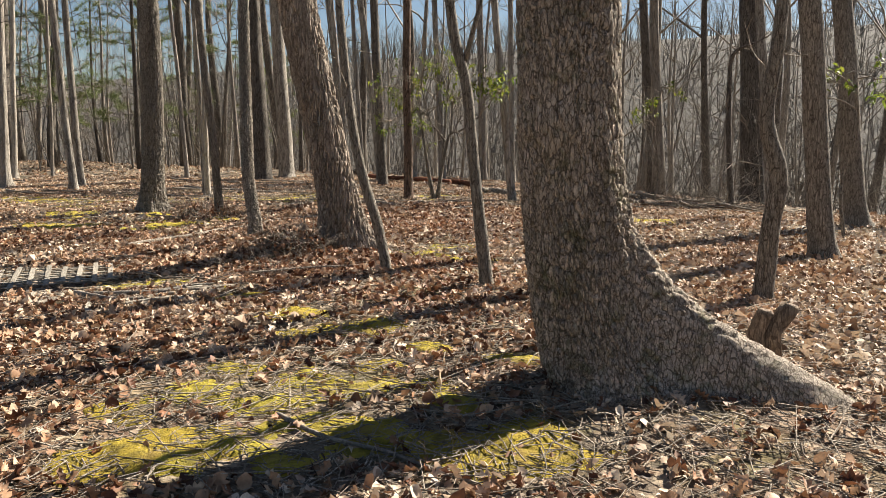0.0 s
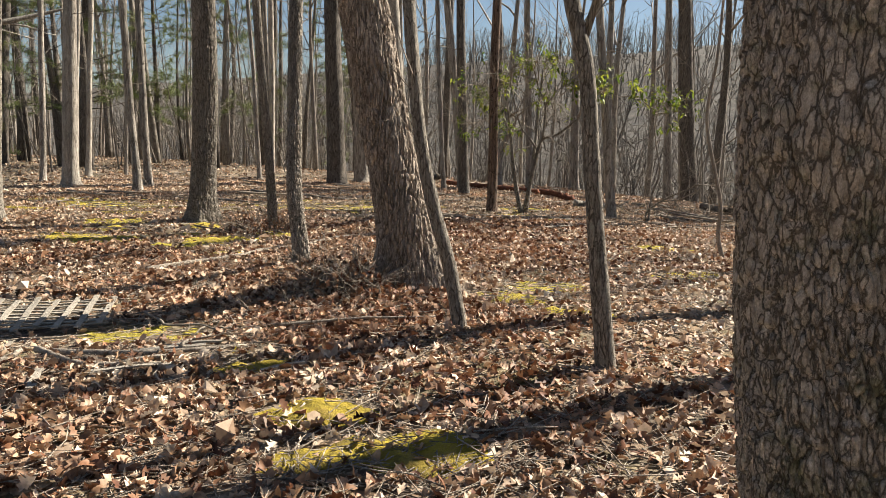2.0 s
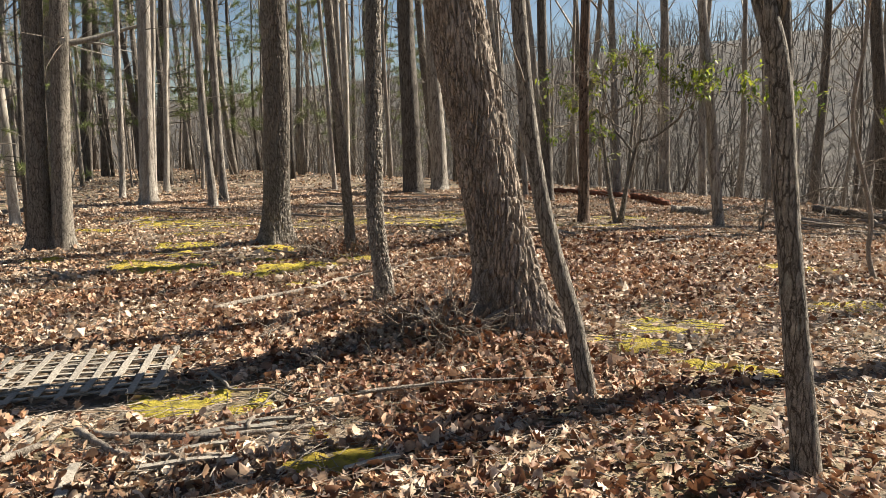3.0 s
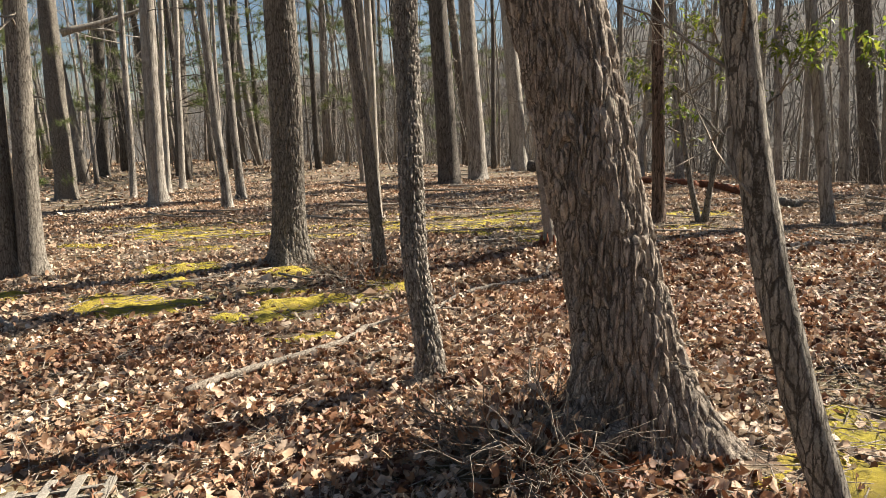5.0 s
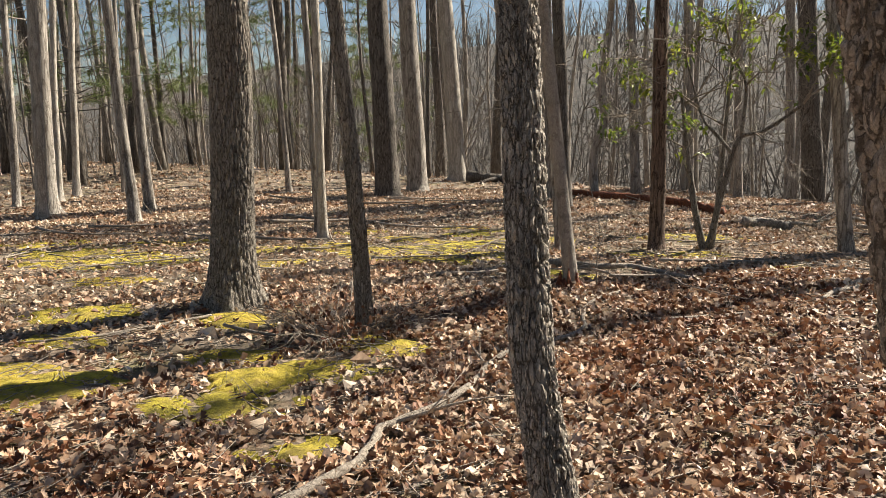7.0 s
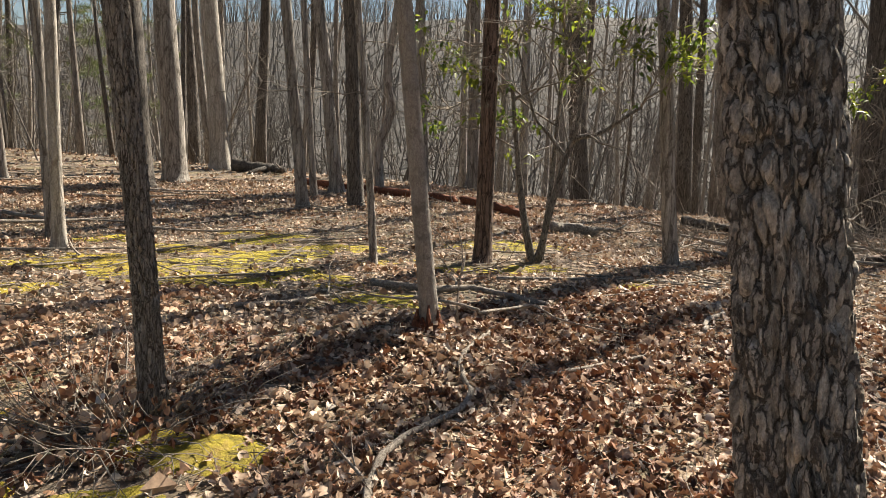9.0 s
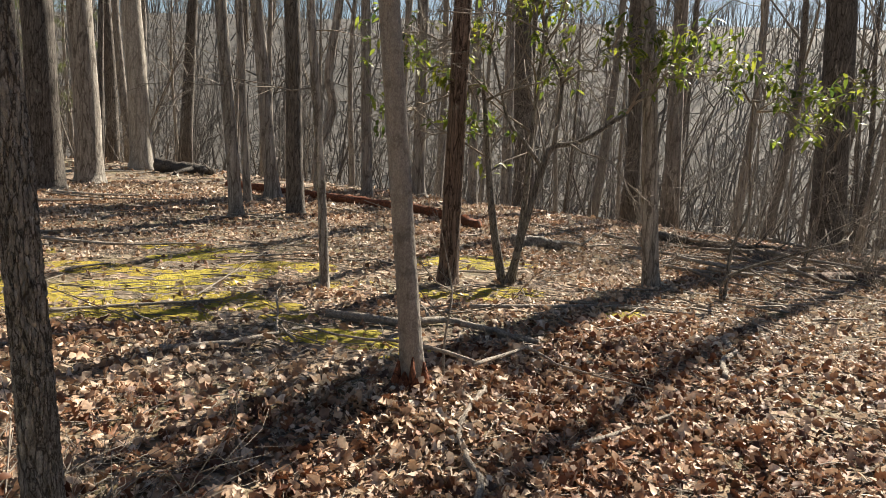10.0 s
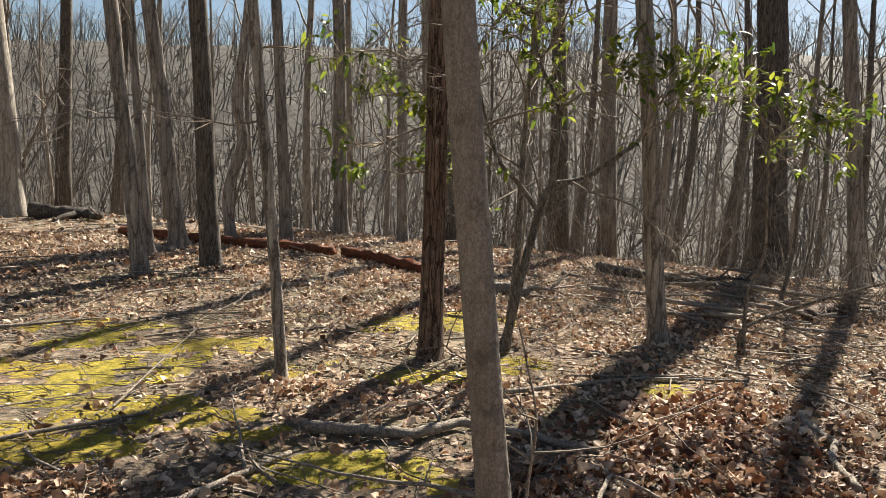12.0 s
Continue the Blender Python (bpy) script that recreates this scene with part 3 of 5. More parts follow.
for x, y, d, lx, ly, mat, h, label in (
    (-5.66, 23.55, 0.540, -0.025, 0.0, DARK, 19, "large dark tree with wide root flare"),
    (-5.12, 24.60, 0.480, -0.035, 0.0, GREY, 19, "large grey tree near the edge of the ridge"),
    (-4.45, 27.90, 0.480, -0.062, 0.0, PALE, 19, "large pale-barked tree beside a rotten log"),
    (-7.90, 11.60, 0.280, 0.03, 0.03, OAK, 15, "dark twin-stemmed tree with mossy foot"),
    (-7.62, 11.70, 0.250, 0.04, 0.035, OAK, 15, "lighter stem of a twin tree"),
    (-10.78, 14.44, 0.170, -0.03, 0.01, PALE, 9, "pale thin tree with a broken knobbly top"),
    (-9.30, 18.85, 0.190, -0.035, -0.015, GREY, 14, ""),
    (-9.95, 20.60, 0.200, -0.02, -0.01, GREY, 14, ""),
    (-11.72, 19.95, 0.370, 0.03, 0.02, GREY, 16, "grey tree with pale lichen patches"),
    (-13.20, 22.50, 0.160, 0.05, 0.03, PALE, 14, ""),
    (-13.60, 23.80, 0.170, 0.05, 0.03, PALE, 14, ""),
    (-12.83, 24.64, 0.110, 0.03, 0.02, GREY, 12, ""),
    (-13.60, 21.60, 0.170, 0.035, 0.025, GREY, 13, ""),
):
    plain_tree(x, y, d, (lx, ly), mat, label, h)
for x, y, d, lx, ly, mat, h, label in (
    (-15.25, 21.15, 0.520, 0.02, 0.01, OAK, 17, "large grey tree with a broken pale limb"),
    (-20.80, 29.60, 0.450, 0.06, 0.05, DARK, 18, "dark straight tree deep in the wood"),
    (-8.26, 24.20, 0.140, -0.046, -0.016, GREY, 14, ""),
    (-11.40, 19.30, 0.200, 0.05, 0.03, PALE, 14, ""),
    (4.12, 8.00, 0.250, -0.10, 0.05, OAK, 15, "dark tree with ridged bark and a knobbly foot"),
    (6.05, 10.85, 0.300, -0.12, 0.07, OAK, 15, "dark straight tree with ridged bark"),
    (8.60, 20.70, 0.640, -0.06, 0.06, DARK, 20, "massive dark tree above the valley slope"),
    (8.20, 18.60, 0.250, -0.09, 0.09, GREY, 15, "grey tree beside a massive trunk"),
    (5.50, 28.30, 0.580, -0.08, 0.03, DARK, 21, "massive dark tree on the valley slope"),
    (4.60, 27.60, 0.280, -0.05, 0.01, GREY, 17, ""),
    (1.30, 24.60, 0.260, -0.03, 0.01, GREY, 16, ""),
    (2.20, 23.60, 0.190, -0.03, 0.01, GREY, 15, ""),
):
    plain_tree(x, y, d, (lx, ly), mat, label, h)


def bent_tree(name, pts, radii, mat, label, twigs=3, top=6.0, k=14):
    """A crooked stem through points in the world, going on up to a thin crown."""
    x, y, z = pts[0]
    t = thing(name, x, y, z - 0.05, label, "tree")
    q = [(a - x, b - y, c - z + 0.05) for a, b, c in pts]
    q[0] = (q[0][0], q[0][1], -0.05)
    p, r = shaped_trunk(t, q, radii, mat, k)
    crown(t, mat, p[-1], p[-1] - p[-4], r[-1], top, 6, 3, 0.1)
    for _ in range(twigs):
        s = Soup()
        o, d = along(p, rng.uniform(0.4, 0.95))
        branch(s, o, sidewards(d, 1.1), rng.uniform(0.3, 0.8), 0.006, 1, 3, 3, 0.2)
        part("twig", s, M_TWIG, t, "thin bare side twigs")
    return t


bent_tree("sapling", [(-0.50, 6.80, 0.28), (-0.60, 6.80, 0.69), (-0.72, 6.80, 1.10), (-0.82, 6.82, 1.60), (-0.90, 6.84, 2.35), (-0.95, 6.9, 3.2)], [0.052, 0.047, 0.046, 0.042, 0.038, 0.034], OAK, "leaning brown sapling close to a thick leaning tree")
sb = bent_tree("sapling", [(0.37, 5.95, 0.30), (0.28, 5.96, 0.95), (0.23, 5.97, 1.40), (0.18, 5.97, 1.88), (0.08, 5.98, 2.28), (0.02, 5.98, 2.8)], [0.060, 0.048, 0.045, 0.042, 0.042, 0.036], OAK, "slender crooked sapling with grey-brown bark")
s = Soup()
branch(s, (-0.21, 0.03, 1.80), (0.25, 0.1, 1), 2.2, 0.024, 1, 4, 6, 0.05)
part("fork", s, OAK, sb)
bent_tree("sapling", [(2.57, 5.90, 0.16), (2.60, 5.89, 0.80), (2.63, 5.88, 1.20), (2.52, 5.92, 1.64), (2.56, 5.90, 2.15), (2.58, 5.90, 2.60)], [0.085, 0.072, 0.068, 0.060, 0.052, 0.046], OAK, "crooked sapling with a sharp bend in its stem")
bent_tree("sapling", [(2.25, 10.9, 0.17), (2.15, 10.93, 0.44), (2.14, 10.93, 0.87), (1.94, 10.98, 1.77), (2.00, 10.97, 2.47), (2.02, 10.97, 3.04)], [0.028, 0.025, 0.023, 0.020, 0.018, 0.015], M_TWIG, "thin crooked bare sapling", 5, 3.0, 8)
bent_tree("sapling", [(-1.72, 13.02, g1(-1.72, 13.02)), (-1.73, 13.03, 0.5), (-1.71, 13.02, 0.8), (-1.76, 13.04, 1.05)], [0.008, 0.007, 0.005, 0.004], M_DEAD, "thin dry pale sapling stem beside a smooth tree", 4, 0.3, 6)
bent_tree("crooked_tree", [(-0.88, 24.0, 0.0), (-0.93, 24.0, 0.89), (-0.70, 23.96, 1.78), (-0.79, 23.98, 2.44), (-0.66, 23.96, 3.58), (-0.61, 23.95, 4.13)], [0.11, 0.095, 0.09, 0.085, 0.08, 0.07], GREY, "crooked grey tree at the ridge edge")
bent_tree("dead_snag", [(6.60, 17.0, g1(6.6, 17)), (6.50, 17.04, 0.76), (6.42, 17.06, 1.8), (6.40, 17.08, 2.64), (6.44, 17.06, 3.30), (6.85, 16.9, 3.54)], [0.075, 0.065, 0.06, 0.055, 0.045, 0.02], DARK, "dead snag with a bent broken top", 4, 0.6, 10)

# the broken pale limb
t = thing("broken_limb", -15.2, 21.6, 4.3, "pale broken dead limb hung in a tree", "branch")
s = Soup()
tube(s, wander((0, 0, 0), (1.0, 0.85, 0.35), 2.4, 8, 0.05), np.linspace(0.10, 0.03, 8), 9, 0.05)
part("wood", s, M_BARK_PALE, t)
s = Soup()
branch(s, (0.5, 0.4, 0.15), (1, 0.6, -0.1), 1.3, 0.04, 1, 3, 5)
part("side_branch", s, M_BARK_PALE, t)


# ---- woods beyond the ridge ----
def wood_proto(d, height, mat, kids, limbs, low):
    """A bare tree for the woods, built once and copied."""
    t = thing("forest_tree", 0, 0, 0, "bare deciduous forest tree with fine twigs", "tree", "trees of the valley woods")
    z = np.linspace(0, height, 12)
    ph = rng.uniform(0, 6.28, 2)
    p = np.stack([0.05 * height / 6 * np.sin(z * 0.5 + ph[0]), 0.05 * height / 6 * np.sin(z * 0.45 + ph[1]), z - 0.3], -1)
    s = Soup()
    tube(s, p, d / 2 * np.linspace(1, 0.1, 12) * (1 + 0.35 * np.exp(-z)), 8, 0.02)
    part("trunk", s, mat, t)
    for i in range(limbs):
        q, dd = along(p, low + (0.96 - low) * (i + 0.5) / limbs)
        s = Soup()
        branch(s, q, sidewards(dd, rng.uniform(0.45, 1.1)), height * rng.uniform(0.16, 0.32), d * 0.15, 2, kids - 1, 3, 0.14, 0.05)
        part("limb", s, M_FAR, t)
    return t


protos = [wood_proto(d, h, m, k, n, lo) for d, h, m, k, n, lo in (
    (0.30, 17, M_FAR, 4, 7, 0.35), (0.22, 15, M_FAR, 4, 6, 0.3), (0.16, 13, M_FAR, 4, 6, 0.25), (0.38, 19, DARK, 4, 8, 0.4),
    (0.10, 9, M_FAR, 4, 6, 0.2), (0.13, 11, GREY, 4, 6, 0.2), (0.26, 16, GREY, 4, 7, 0.35), (0.18, 14, DARK, 4, 6, 0.3))]


def open_top(x, y):
    """The ridge top, whose trees stand singly."""
    return crest(x, y) < 0.8 and -15.0 < x < 16 and y < 27.5 - 0.45 * min(0, x + 6)


made, tries = 0, 0
spots = []
while made < 330 and tries < 6000:
    tries += 1
    if made < 175:
        s_, u_ = 2.6 + 53 * rng.random() ** 1.5, rng.uniform(-34, 30)
        x, y = 0.593 * (s_ + 20) - 0.805 * u_, 0.805 * (s_ + 20) + 0.593 * u_
    elif made < 285:
        x, y = rng.uniform(-46, -5), rng.uniform(21, 58)
    else:
        # Unseen trees beside and behind the view, added for the shadows they cast.
        x, y = rng.uniform(-32, 30), rng.uniform(-22, 22)
        if abs(x + 1) < 0.72 * max(y, 0) + 6.5 and y > -5:
            continue
    if open_top(x, y) and y > 0 and made < 285 or any((x - a) ** 2 + (y - b) ** 2 < 1.2 for a, b in spots):
        continue
    spots.append((x, y))
    src = protos[int(rng.integers(0, len(protos)))]
    sc = rng.uniform(0.85, 1.2)
    m = Matrix.Translation((x, y, g1(x, y))) @ Euler((rng.uniform(-0.05, 0.05), rng.uniform(-0.05, 0.05), rng.uniform(0, 6.28))).to_matrix().to_4x4() @ Matrix.Scale(sc, 4)
    if made < len(protos):
        protos[made].matrix_basis = m
    else:
        copy_thing(src, m)
    made += 1


def thicket(name, label, category, n, place, height, radius, kids, k=3, fine=3, bend=0.08, mat=None):
    s = Soup()
    x, y = place(n)
    h, r = rng.uniform(*height, n), rng.uniform(*radius, n)
    base = np.stack([x, y, G(x, y) - 0.1], -1)
    way = np.concatenate([rng.normal(0, 0.2, (n, 2)), np.ones((n, 1))], 1)
    p = wanders(base, way, h, 6, bend)
    tubes(s, p, r[:, None] * np.linspace(1, 0.2, 6)[None], k)
    for _ in range(kids):
        f = rng.uniform(0.25, 0.98, n) * 5
        i = np.minimum(f.astype(int), 4)
        row = np.arange(n)
        q = p[row, i] + (p[row, i + 1] - p[row, i]) * (f - i)[:, None]
        a, up = rng.uniform(0, 6.28, n), rng.uniform(0.0, 1.4, n)
        w = wanders(q, np.stack([np.cos(a), np.sin(a), up], -1), h * rng.uniform(0.12, 0.32, n), fine, 0.15)
        tubes(s, w, (r * 0.4)[:, None] * np.linspace(1, 0.25, fine)[None], 3)
        if fine > 2:
            a = a + rng.uniform(0.4, 1.0, n) * rng.choice([-1, 1], n)
            tubes(s, wanders(w[:, 1], np.stack([np.cos(a), np.sin(a), up], -1), h * rng.uniform(0.06, 0.15, n), 2, 0.1), (r * 0.2)[:, None] * np.array([1, 0.4])[None], 3)
    tagged(part(name, s, mat or M_FAR), label, category, kind="stuff")


def at_slope(lo, hi, side):
    def f(n):
        s_, u_ = lo + (hi - lo) * rng.random(n) ** 1.2, rng.uniform(-side, side, n)
        return 0.593 * (s_ + 20) - 0.805 * u_, 0.805 * (s_ + 20) + 0.593 * u_
    return f


def at_left(n):
    x, y = rng.uniform(-60, -4, n * 4), rng.uniform(24, 70, n * 4)
    ok = np.array([not open_top(a, b) for a, b in zip(x, y)])
    return x[ok][:n], y[ok][:n]


thicket("understory_brush", "dense grey-brown bare understory stems on the valley slope", "brush", 1300, at_slope(0.8, 42, 38), (1.5, 6.0), (0.005, 0.018), 8, 3, 3, 0.2, M_HILL)
thicket("edge_brush", "tangle of thin bare shrubs along the ridge edge", "brush", 280, at_slope(-0.6, 5, 17), (1.2, 3.6), (0.004, 0.010), 14, 3, 3, 0.22)
thicket("ridge_saplings", "crowd of thin bare saplings along the ridge", "saplings", 900, at_left, (3.0, 11.0), (0.010, 0.045), 8)
thicket("valley_woods", "dense bare woods of the valley floor", "woods", 1100, at_slope(25, 110, 110), (9, 17), (0.06, 0.15), 8, mat=M_HILL)
thicket("hillside_woods", "bare grey-brown woods on the far hillside", "woods", 4200, at_slope(90, 360, 330), (11, 20), (0.10, 0.28), 5, 3, 2, mat=M_HILL)


def pine(x, y, h):
    t = thing("pine", x, y, g1(x, y), "green pine standing among bare trees", "tree", "pines of the wood")
    s = Soup()
    p = wander((0, 0, -0.2), (0, 0, 1), h, 10, 0.02)
    tube(s, p, np.linspace(0.16, 0.02, 10), 8)
    part("trunk", s, DARK, t)
    b, nd = Soup(), Soup()
    for i in range(int(h * 4)):
        f = rng.uniform(0.16, 0.98)
        q, d = along(p, f)
        w = wander(q, sidewards(np.array([0, 0, 1.0]), rng.uniform(1.2, 1.6)), (1.1 - f) * h * 0.26 + 0.4, 6, 0.1, 0.02)
        tube(b, w, np.linspace(0.022, 0.005, 6), 3)
        for _ in range(16):
            c0, dd = along(w, rng.uniform(0.35, 1.0))
            n = 13
            e = c0 + 0.16 * rng.standard_normal((n, 3))
            o = c0 + 0.05 * rng.standard_normal((n, 3))
            wv = 0.012 * rng.standard_normal((n, 3))
            v = np.stack([o, o + wv, e], 1).reshape(-1, 3)
            nd.add(v, np.arange(3 * n).reshape(n, 3))
    tagged(part("bough_tangle", b, DARK, t), kind="stuff")
    tagged(part("needles", nd, M_NEEDLE, t, "tufts of green needles"), kind="stuff")
    return t


pp = [pine(-15.5, 27.0, 12), pine(-21, 34, 14)]
for x, y, sc in ((-27, 33, 1.1), (-17.5, 36, 0.9), (-31, 44, 1.3), (-12, 41, 1.0), (-24, 26, 0.9), (-36, 36, 1.1), (-9.5, 46, 1.1), (-18.5, 30, 1.0), (-12.5, 31, 0.9), (-19, 47, 1.2), (-9.6, 13.4, 0.42)):
    copy_thing(pp[int(rng.integers(0, 2))], pose(x, y, g1(x, y), 0, 0, rng.uniform(0, 360)) @ Matrix.Scale(sc, 4))


# ---- laurel shrubs ----
def leaf_blades(s, at, n, length, spread, droop=0.0):
    """A whorl of long leaves."""
    for _ in range(n):
        d = rng.standard_normal(3) + (0, 0, 0.15 - droop)
        d /= np.linalg.norm(d)
        side = np.cross(d, (0, 0, 1)) + 0.3 * rng.standard_normal(3)
        side /= np.linalg.norm(side)
        up = np.cross(side, d)
        ln, w = length * rng.uniform(0.7, 1.15), length * 0.2
        o = np.array(at) + spread * rng.standard_normal(3)
        st = np.array([0.0, 0.3, 0.65, 1.0])
        mid = o + st[:, None] * ln * d - (st**2)[:, None] * ln * 0.25 * np.array([0, 0, 1.0])
        wd = np.array([0.15, 1.0, 0.85, 0.05])[:, None] * w
        v = np.concatenate([mid, mid + wd * side + 0.25 * wd * up, mid - wd * side + 0.25 * wd * up])
        q = [(i, i + 1, 5 + i, 4 + i) for i in range(3)] + [(i + 1, i, 8 + i, 9 + i) for i in range(3)]
        s.add(v, np.array(q))


def laurel(x, y, stems, tips, label, extra=8, arching=3):
    z = g1(x, y)
    t = thing("laurel_shrub", x, y, z, label, "shrub")
    for pts, r in stems:
        shaped_trunk(t, [(a - x, b - y, c - z) for a, b, c in pts], np.linspace(r, r * 0.4, len(pts)), M_BARK_BROWN, 9, "stem")
    ends = []
    for _ in range(arching):
        pts, r = stems[int(rng.integers(0, len(stems)))]
        q, d = along(np.array(pts) - (x, y, z), rng.uniform(0.45, 0.98))
        s = Soup()
        branch(s, q, sidewards(d, rng.uniform(0.7, 1.3)), rng.uniform(0.7, 1.6), 0.011, 2, 5, 4, 0.2, -0.01)
        part("branch", s, M_TWIG, t)
    for tip, n in tips:
        a = np.array(tip) - (x, y, z)
        near_stem = min((np.array(p) - (x, y, z) for pts, _ in stems for p in pts[1:]), key=lambda p: np.linalg.norm(p - a))
        s = Soup()
        d = a - near_stem
        w = near_stem + np.linspace(0, 1, 7)[:, None] * d + np.concatenate([[[0, 0, 0]], 0.05 * rng.standard_normal((5, 3)), [[0, 0, 0]]])
        tube(s, w, np.linspace(0.014, 0.004, 7), 5)
        for _ in range(extra):
            q, dd = along(w, rng.uniform(0.35, 1.0))
            p2 = wander(q, sidewards(dd, 0.8), rng.uniform(0.2, 0.6), 4, 0.2, 0.05)
            tube(s, p2, np.linspace(0.006, 0.002, 4), 3)
            if rng.random() < 0.3:
                ends.append((p2[-1], 5))
            for _ in range(2):
                q3, d3 = along(p2, rng.uniform(0.3, 0.95))
                tube(s, wander(q3, sidewards(d3, 0.7), rng.uniform(0.12, 0.3), 3, 0.15), np.array([0.003, 0.002, 0.0015]), 3)
        part("branch", s, M_TWIG, t)
        ends += [(a + 0.14 * rng.standard_normal(3), 8) for _ in range(2 * n)]
    lv = Soup()
    for e, n in ends:
        leaf_blades(lv, e, n, 0.10, 0.03, 0.25)
    tagged(part("leaves", lv, M_LAUREL, t, "clusters of long glossy green leaves"), kind="stuff")


laurel(-0.12, 15.88,
       [([(-0.30, 15.97, 0.08), (-0.14, 15.9, 0.22), (-0.04, 15.86, 0.74), (0.08, 15.81, 1.33), (0.16, 15.77, 1.54), (0.40, 15.66, 1.62), (0.75, 15.5, 1.9)], 0.045),
        ([(-0.19, 15.93, 0.15), (-0.31, 15.99, 0.72), (-0.40, 16.03, 1.34), (-0.5, 16.05, 2.1)], 0.05),
        ([(0.08, 15.81, 1.33), (-0.10, 15.89, 1.57), (-0.25, 15.96, 1.76), (-0.38, 16.02, 2.20), (-0.47, 16.06, 2.54)], 0.024),
        ([(0.16, 15.77, 1.54), (0.18, 15.76, 2.14), (0.04, 15.83, 2.47), (-0.06, 15.87, 2.85)], 0.024),
        ([(-0.10, 15.92, 0.15), (-0.02, 15.95, 0.9), (0.05, 16.05, 1.8), (0.12, 16.1, 2.8)], 0.04)],
       [((0.58, 15.45, 2.5), 5), ((0.94, 15.24, 2.51), 7), ((1.21, 15.07, 2.48), 6), ((-0.62, 16.17, 2.58), 5), ((-1.01, 16.41, 2.39), 4), ((-0.47, 16.08, 1.69), 4),
        ((-0.15, 15.89, 2.9), 6), ((-1.31, 16.58, 1.75), 4), ((-1.38, 16.63, 2.45), 3), ((0.3, 15.9, 2.3), 4), ((0.2, 16.2, 3.0), 5), ((-0.7, 16.2, 2.05), 4)],
       "crooked-stemmed evergreen laurel with clusters of green leaves", 15, 20)
laurel(2.05, 15.40,
       [([(2.03, 15.4, 0.02), (2.02, 15.42, 0.28), (2.16, 15.25, 0.46), (2.37, 14.99, 0.63), (2.70, 14.59, 0.86)], 0.022),
        ([(2.05, 15.4, 0.02), (2.1, 15.45, 0.6), (2.2, 15.4, 1.0), (2.1, 15.35, 1.5), (2.0, 15.3, 2.1)], 0.022)],
       [((1.77, 15.37, 2.4), 4), ((2.08, 15.12, 2.27), 5), ((2.41, 14.86, 1.85), 3), ((2.23, 15.0, 2.18), 4)],
       "sparse crooked laurel shrub with few green leaves", 5)
laurel(4.9, 17.4, [([(4.9, 17.4, -0.1), (4.95, 17.3, 0.8), (4.8, 17.2, 1.7), (4.9, 17.1, 2.6)], 0.03)],
       [((4.7, 17.0, 2.3), 4), ((5.2, 17.2, 2.5), 4), ((4.4, 17.1, 2.0), 3)], "sparse laurel shrub with few green leaves", 5)
laurel(5.2, 9.6, [([(5.2, 9.6, 0.15), (5.1, 9.6, 0.9), (5.2, 9.5, 1.6), (5.1, 9.5, 2.3)], 0.025)],
       [((4.9, 9.5, 2.1), 3), ((5.6, 9.6, 2.2), 4)], "sparse laurel shrub with few green leaves", 5)


# ---- moss ----
moss_spots = []


def moss(x, y, rx, ry=None, turn=None, h=0.035, fine=1.0):
    """A cushion of moss with a ragged edge, draped on the ground."""
    ry = ry or rx * rng.uniform(0.45, 0.75)
    turn = rng.uniform(-0.5, 0.5) if turn is None else turn
    rx, ry = rx * 1.4, ry * 1.4
    moss_spots.append((x, y, rx, ry, turn))
    nr, nt = int(12 * fine), int(44 * fine)
    seed = int(rng.integers(0, 99999))
    a = np.arange(nt) * 2 * np.pi / nt
    f = np.linspace(0, 1, nr)[1:]
    A, F = np.meshgrid(a, f)
    edge = 1 + 0.28 * fbm(np.cos(A) * 2, np.sin(A) * 2, 0, 4, seed)
    px, py = rx * F * edge * np.cos(A), ry * F * edge * np.sin(A)
    wx = x + px * math.cos(turn) - py * math.sin(turn)
    wy = y + px * math.sin(turn) + py * math.cos(turn)
    lump = np.clip(0.36 + 1.0 * fbm(wx * 8, wy * 8, 0, 4, seed + 1), -0.9, 1.7)
    dome = h * np.sqrt(np.clip(1 - F**2.5, 0.02, 1)) * lump + 0.006 * fbm(wx * 60, wy * 60, 0, 2, seed)
    gz = G(wx, wy)
    wz = gz + dome - 0.02 * F**6
    z0 = g1(x, y)
    v = np.concatenate([[[x, y, z0 + h]], np.stack([wx, wy, wz], -1).reshape(-1, 3)]) - (x, y, z0)
    b = np.arange(nt)
    b2 = (b + 1) % nt
    tri = np.stack([np.zeros(nt, int), 1 + b, 1 + b2], -1)
    rows = np.arange(nr - 2)[:, None] * nt + 1
    q = np.stack([rows + b, rows + nt + b, rows + nt + b2, rows + b2], -1).reshape(-1, 4)
    s = Soup()
    s.add(v, tri, q)
    ob = part("moss_patch", s, M_MOSS)
    ob.location = (x, y, z0)
    tagged(ob, "yellow-green cushion of moss on the leaf litter", "moss", "moss patches")


for x, y, r in ((-0.37, 3.2, 0.2), (-0.58, 3.8, 0.3), (-1.24, 3.65, 0.26), (-1.2, 2.95, 0.4), (-0.08, 4.38, 0.14), (0.38, 4.1, 0.17), (0.30, 2.95, 0.36), (-0.55, 4.85, 0.27), (-1.14, 4.0, 0.16),
                (-0.55, 3.2, 0.24), (-0.1, 3.75, 0.16), (-0.85, 3.5, 0.2), (-0.25, 3.0, 0.24), (-0.95, 4.75, 0.16), (-0.85, 2.9, 0.3), (-1.5, 3.35, 0.16), (0.05, 3.45, 0.14), (-0.35, 4.1, 0.14)):
    moss(x, y, r, r * 0.62, fine=1.7, h=0.034)
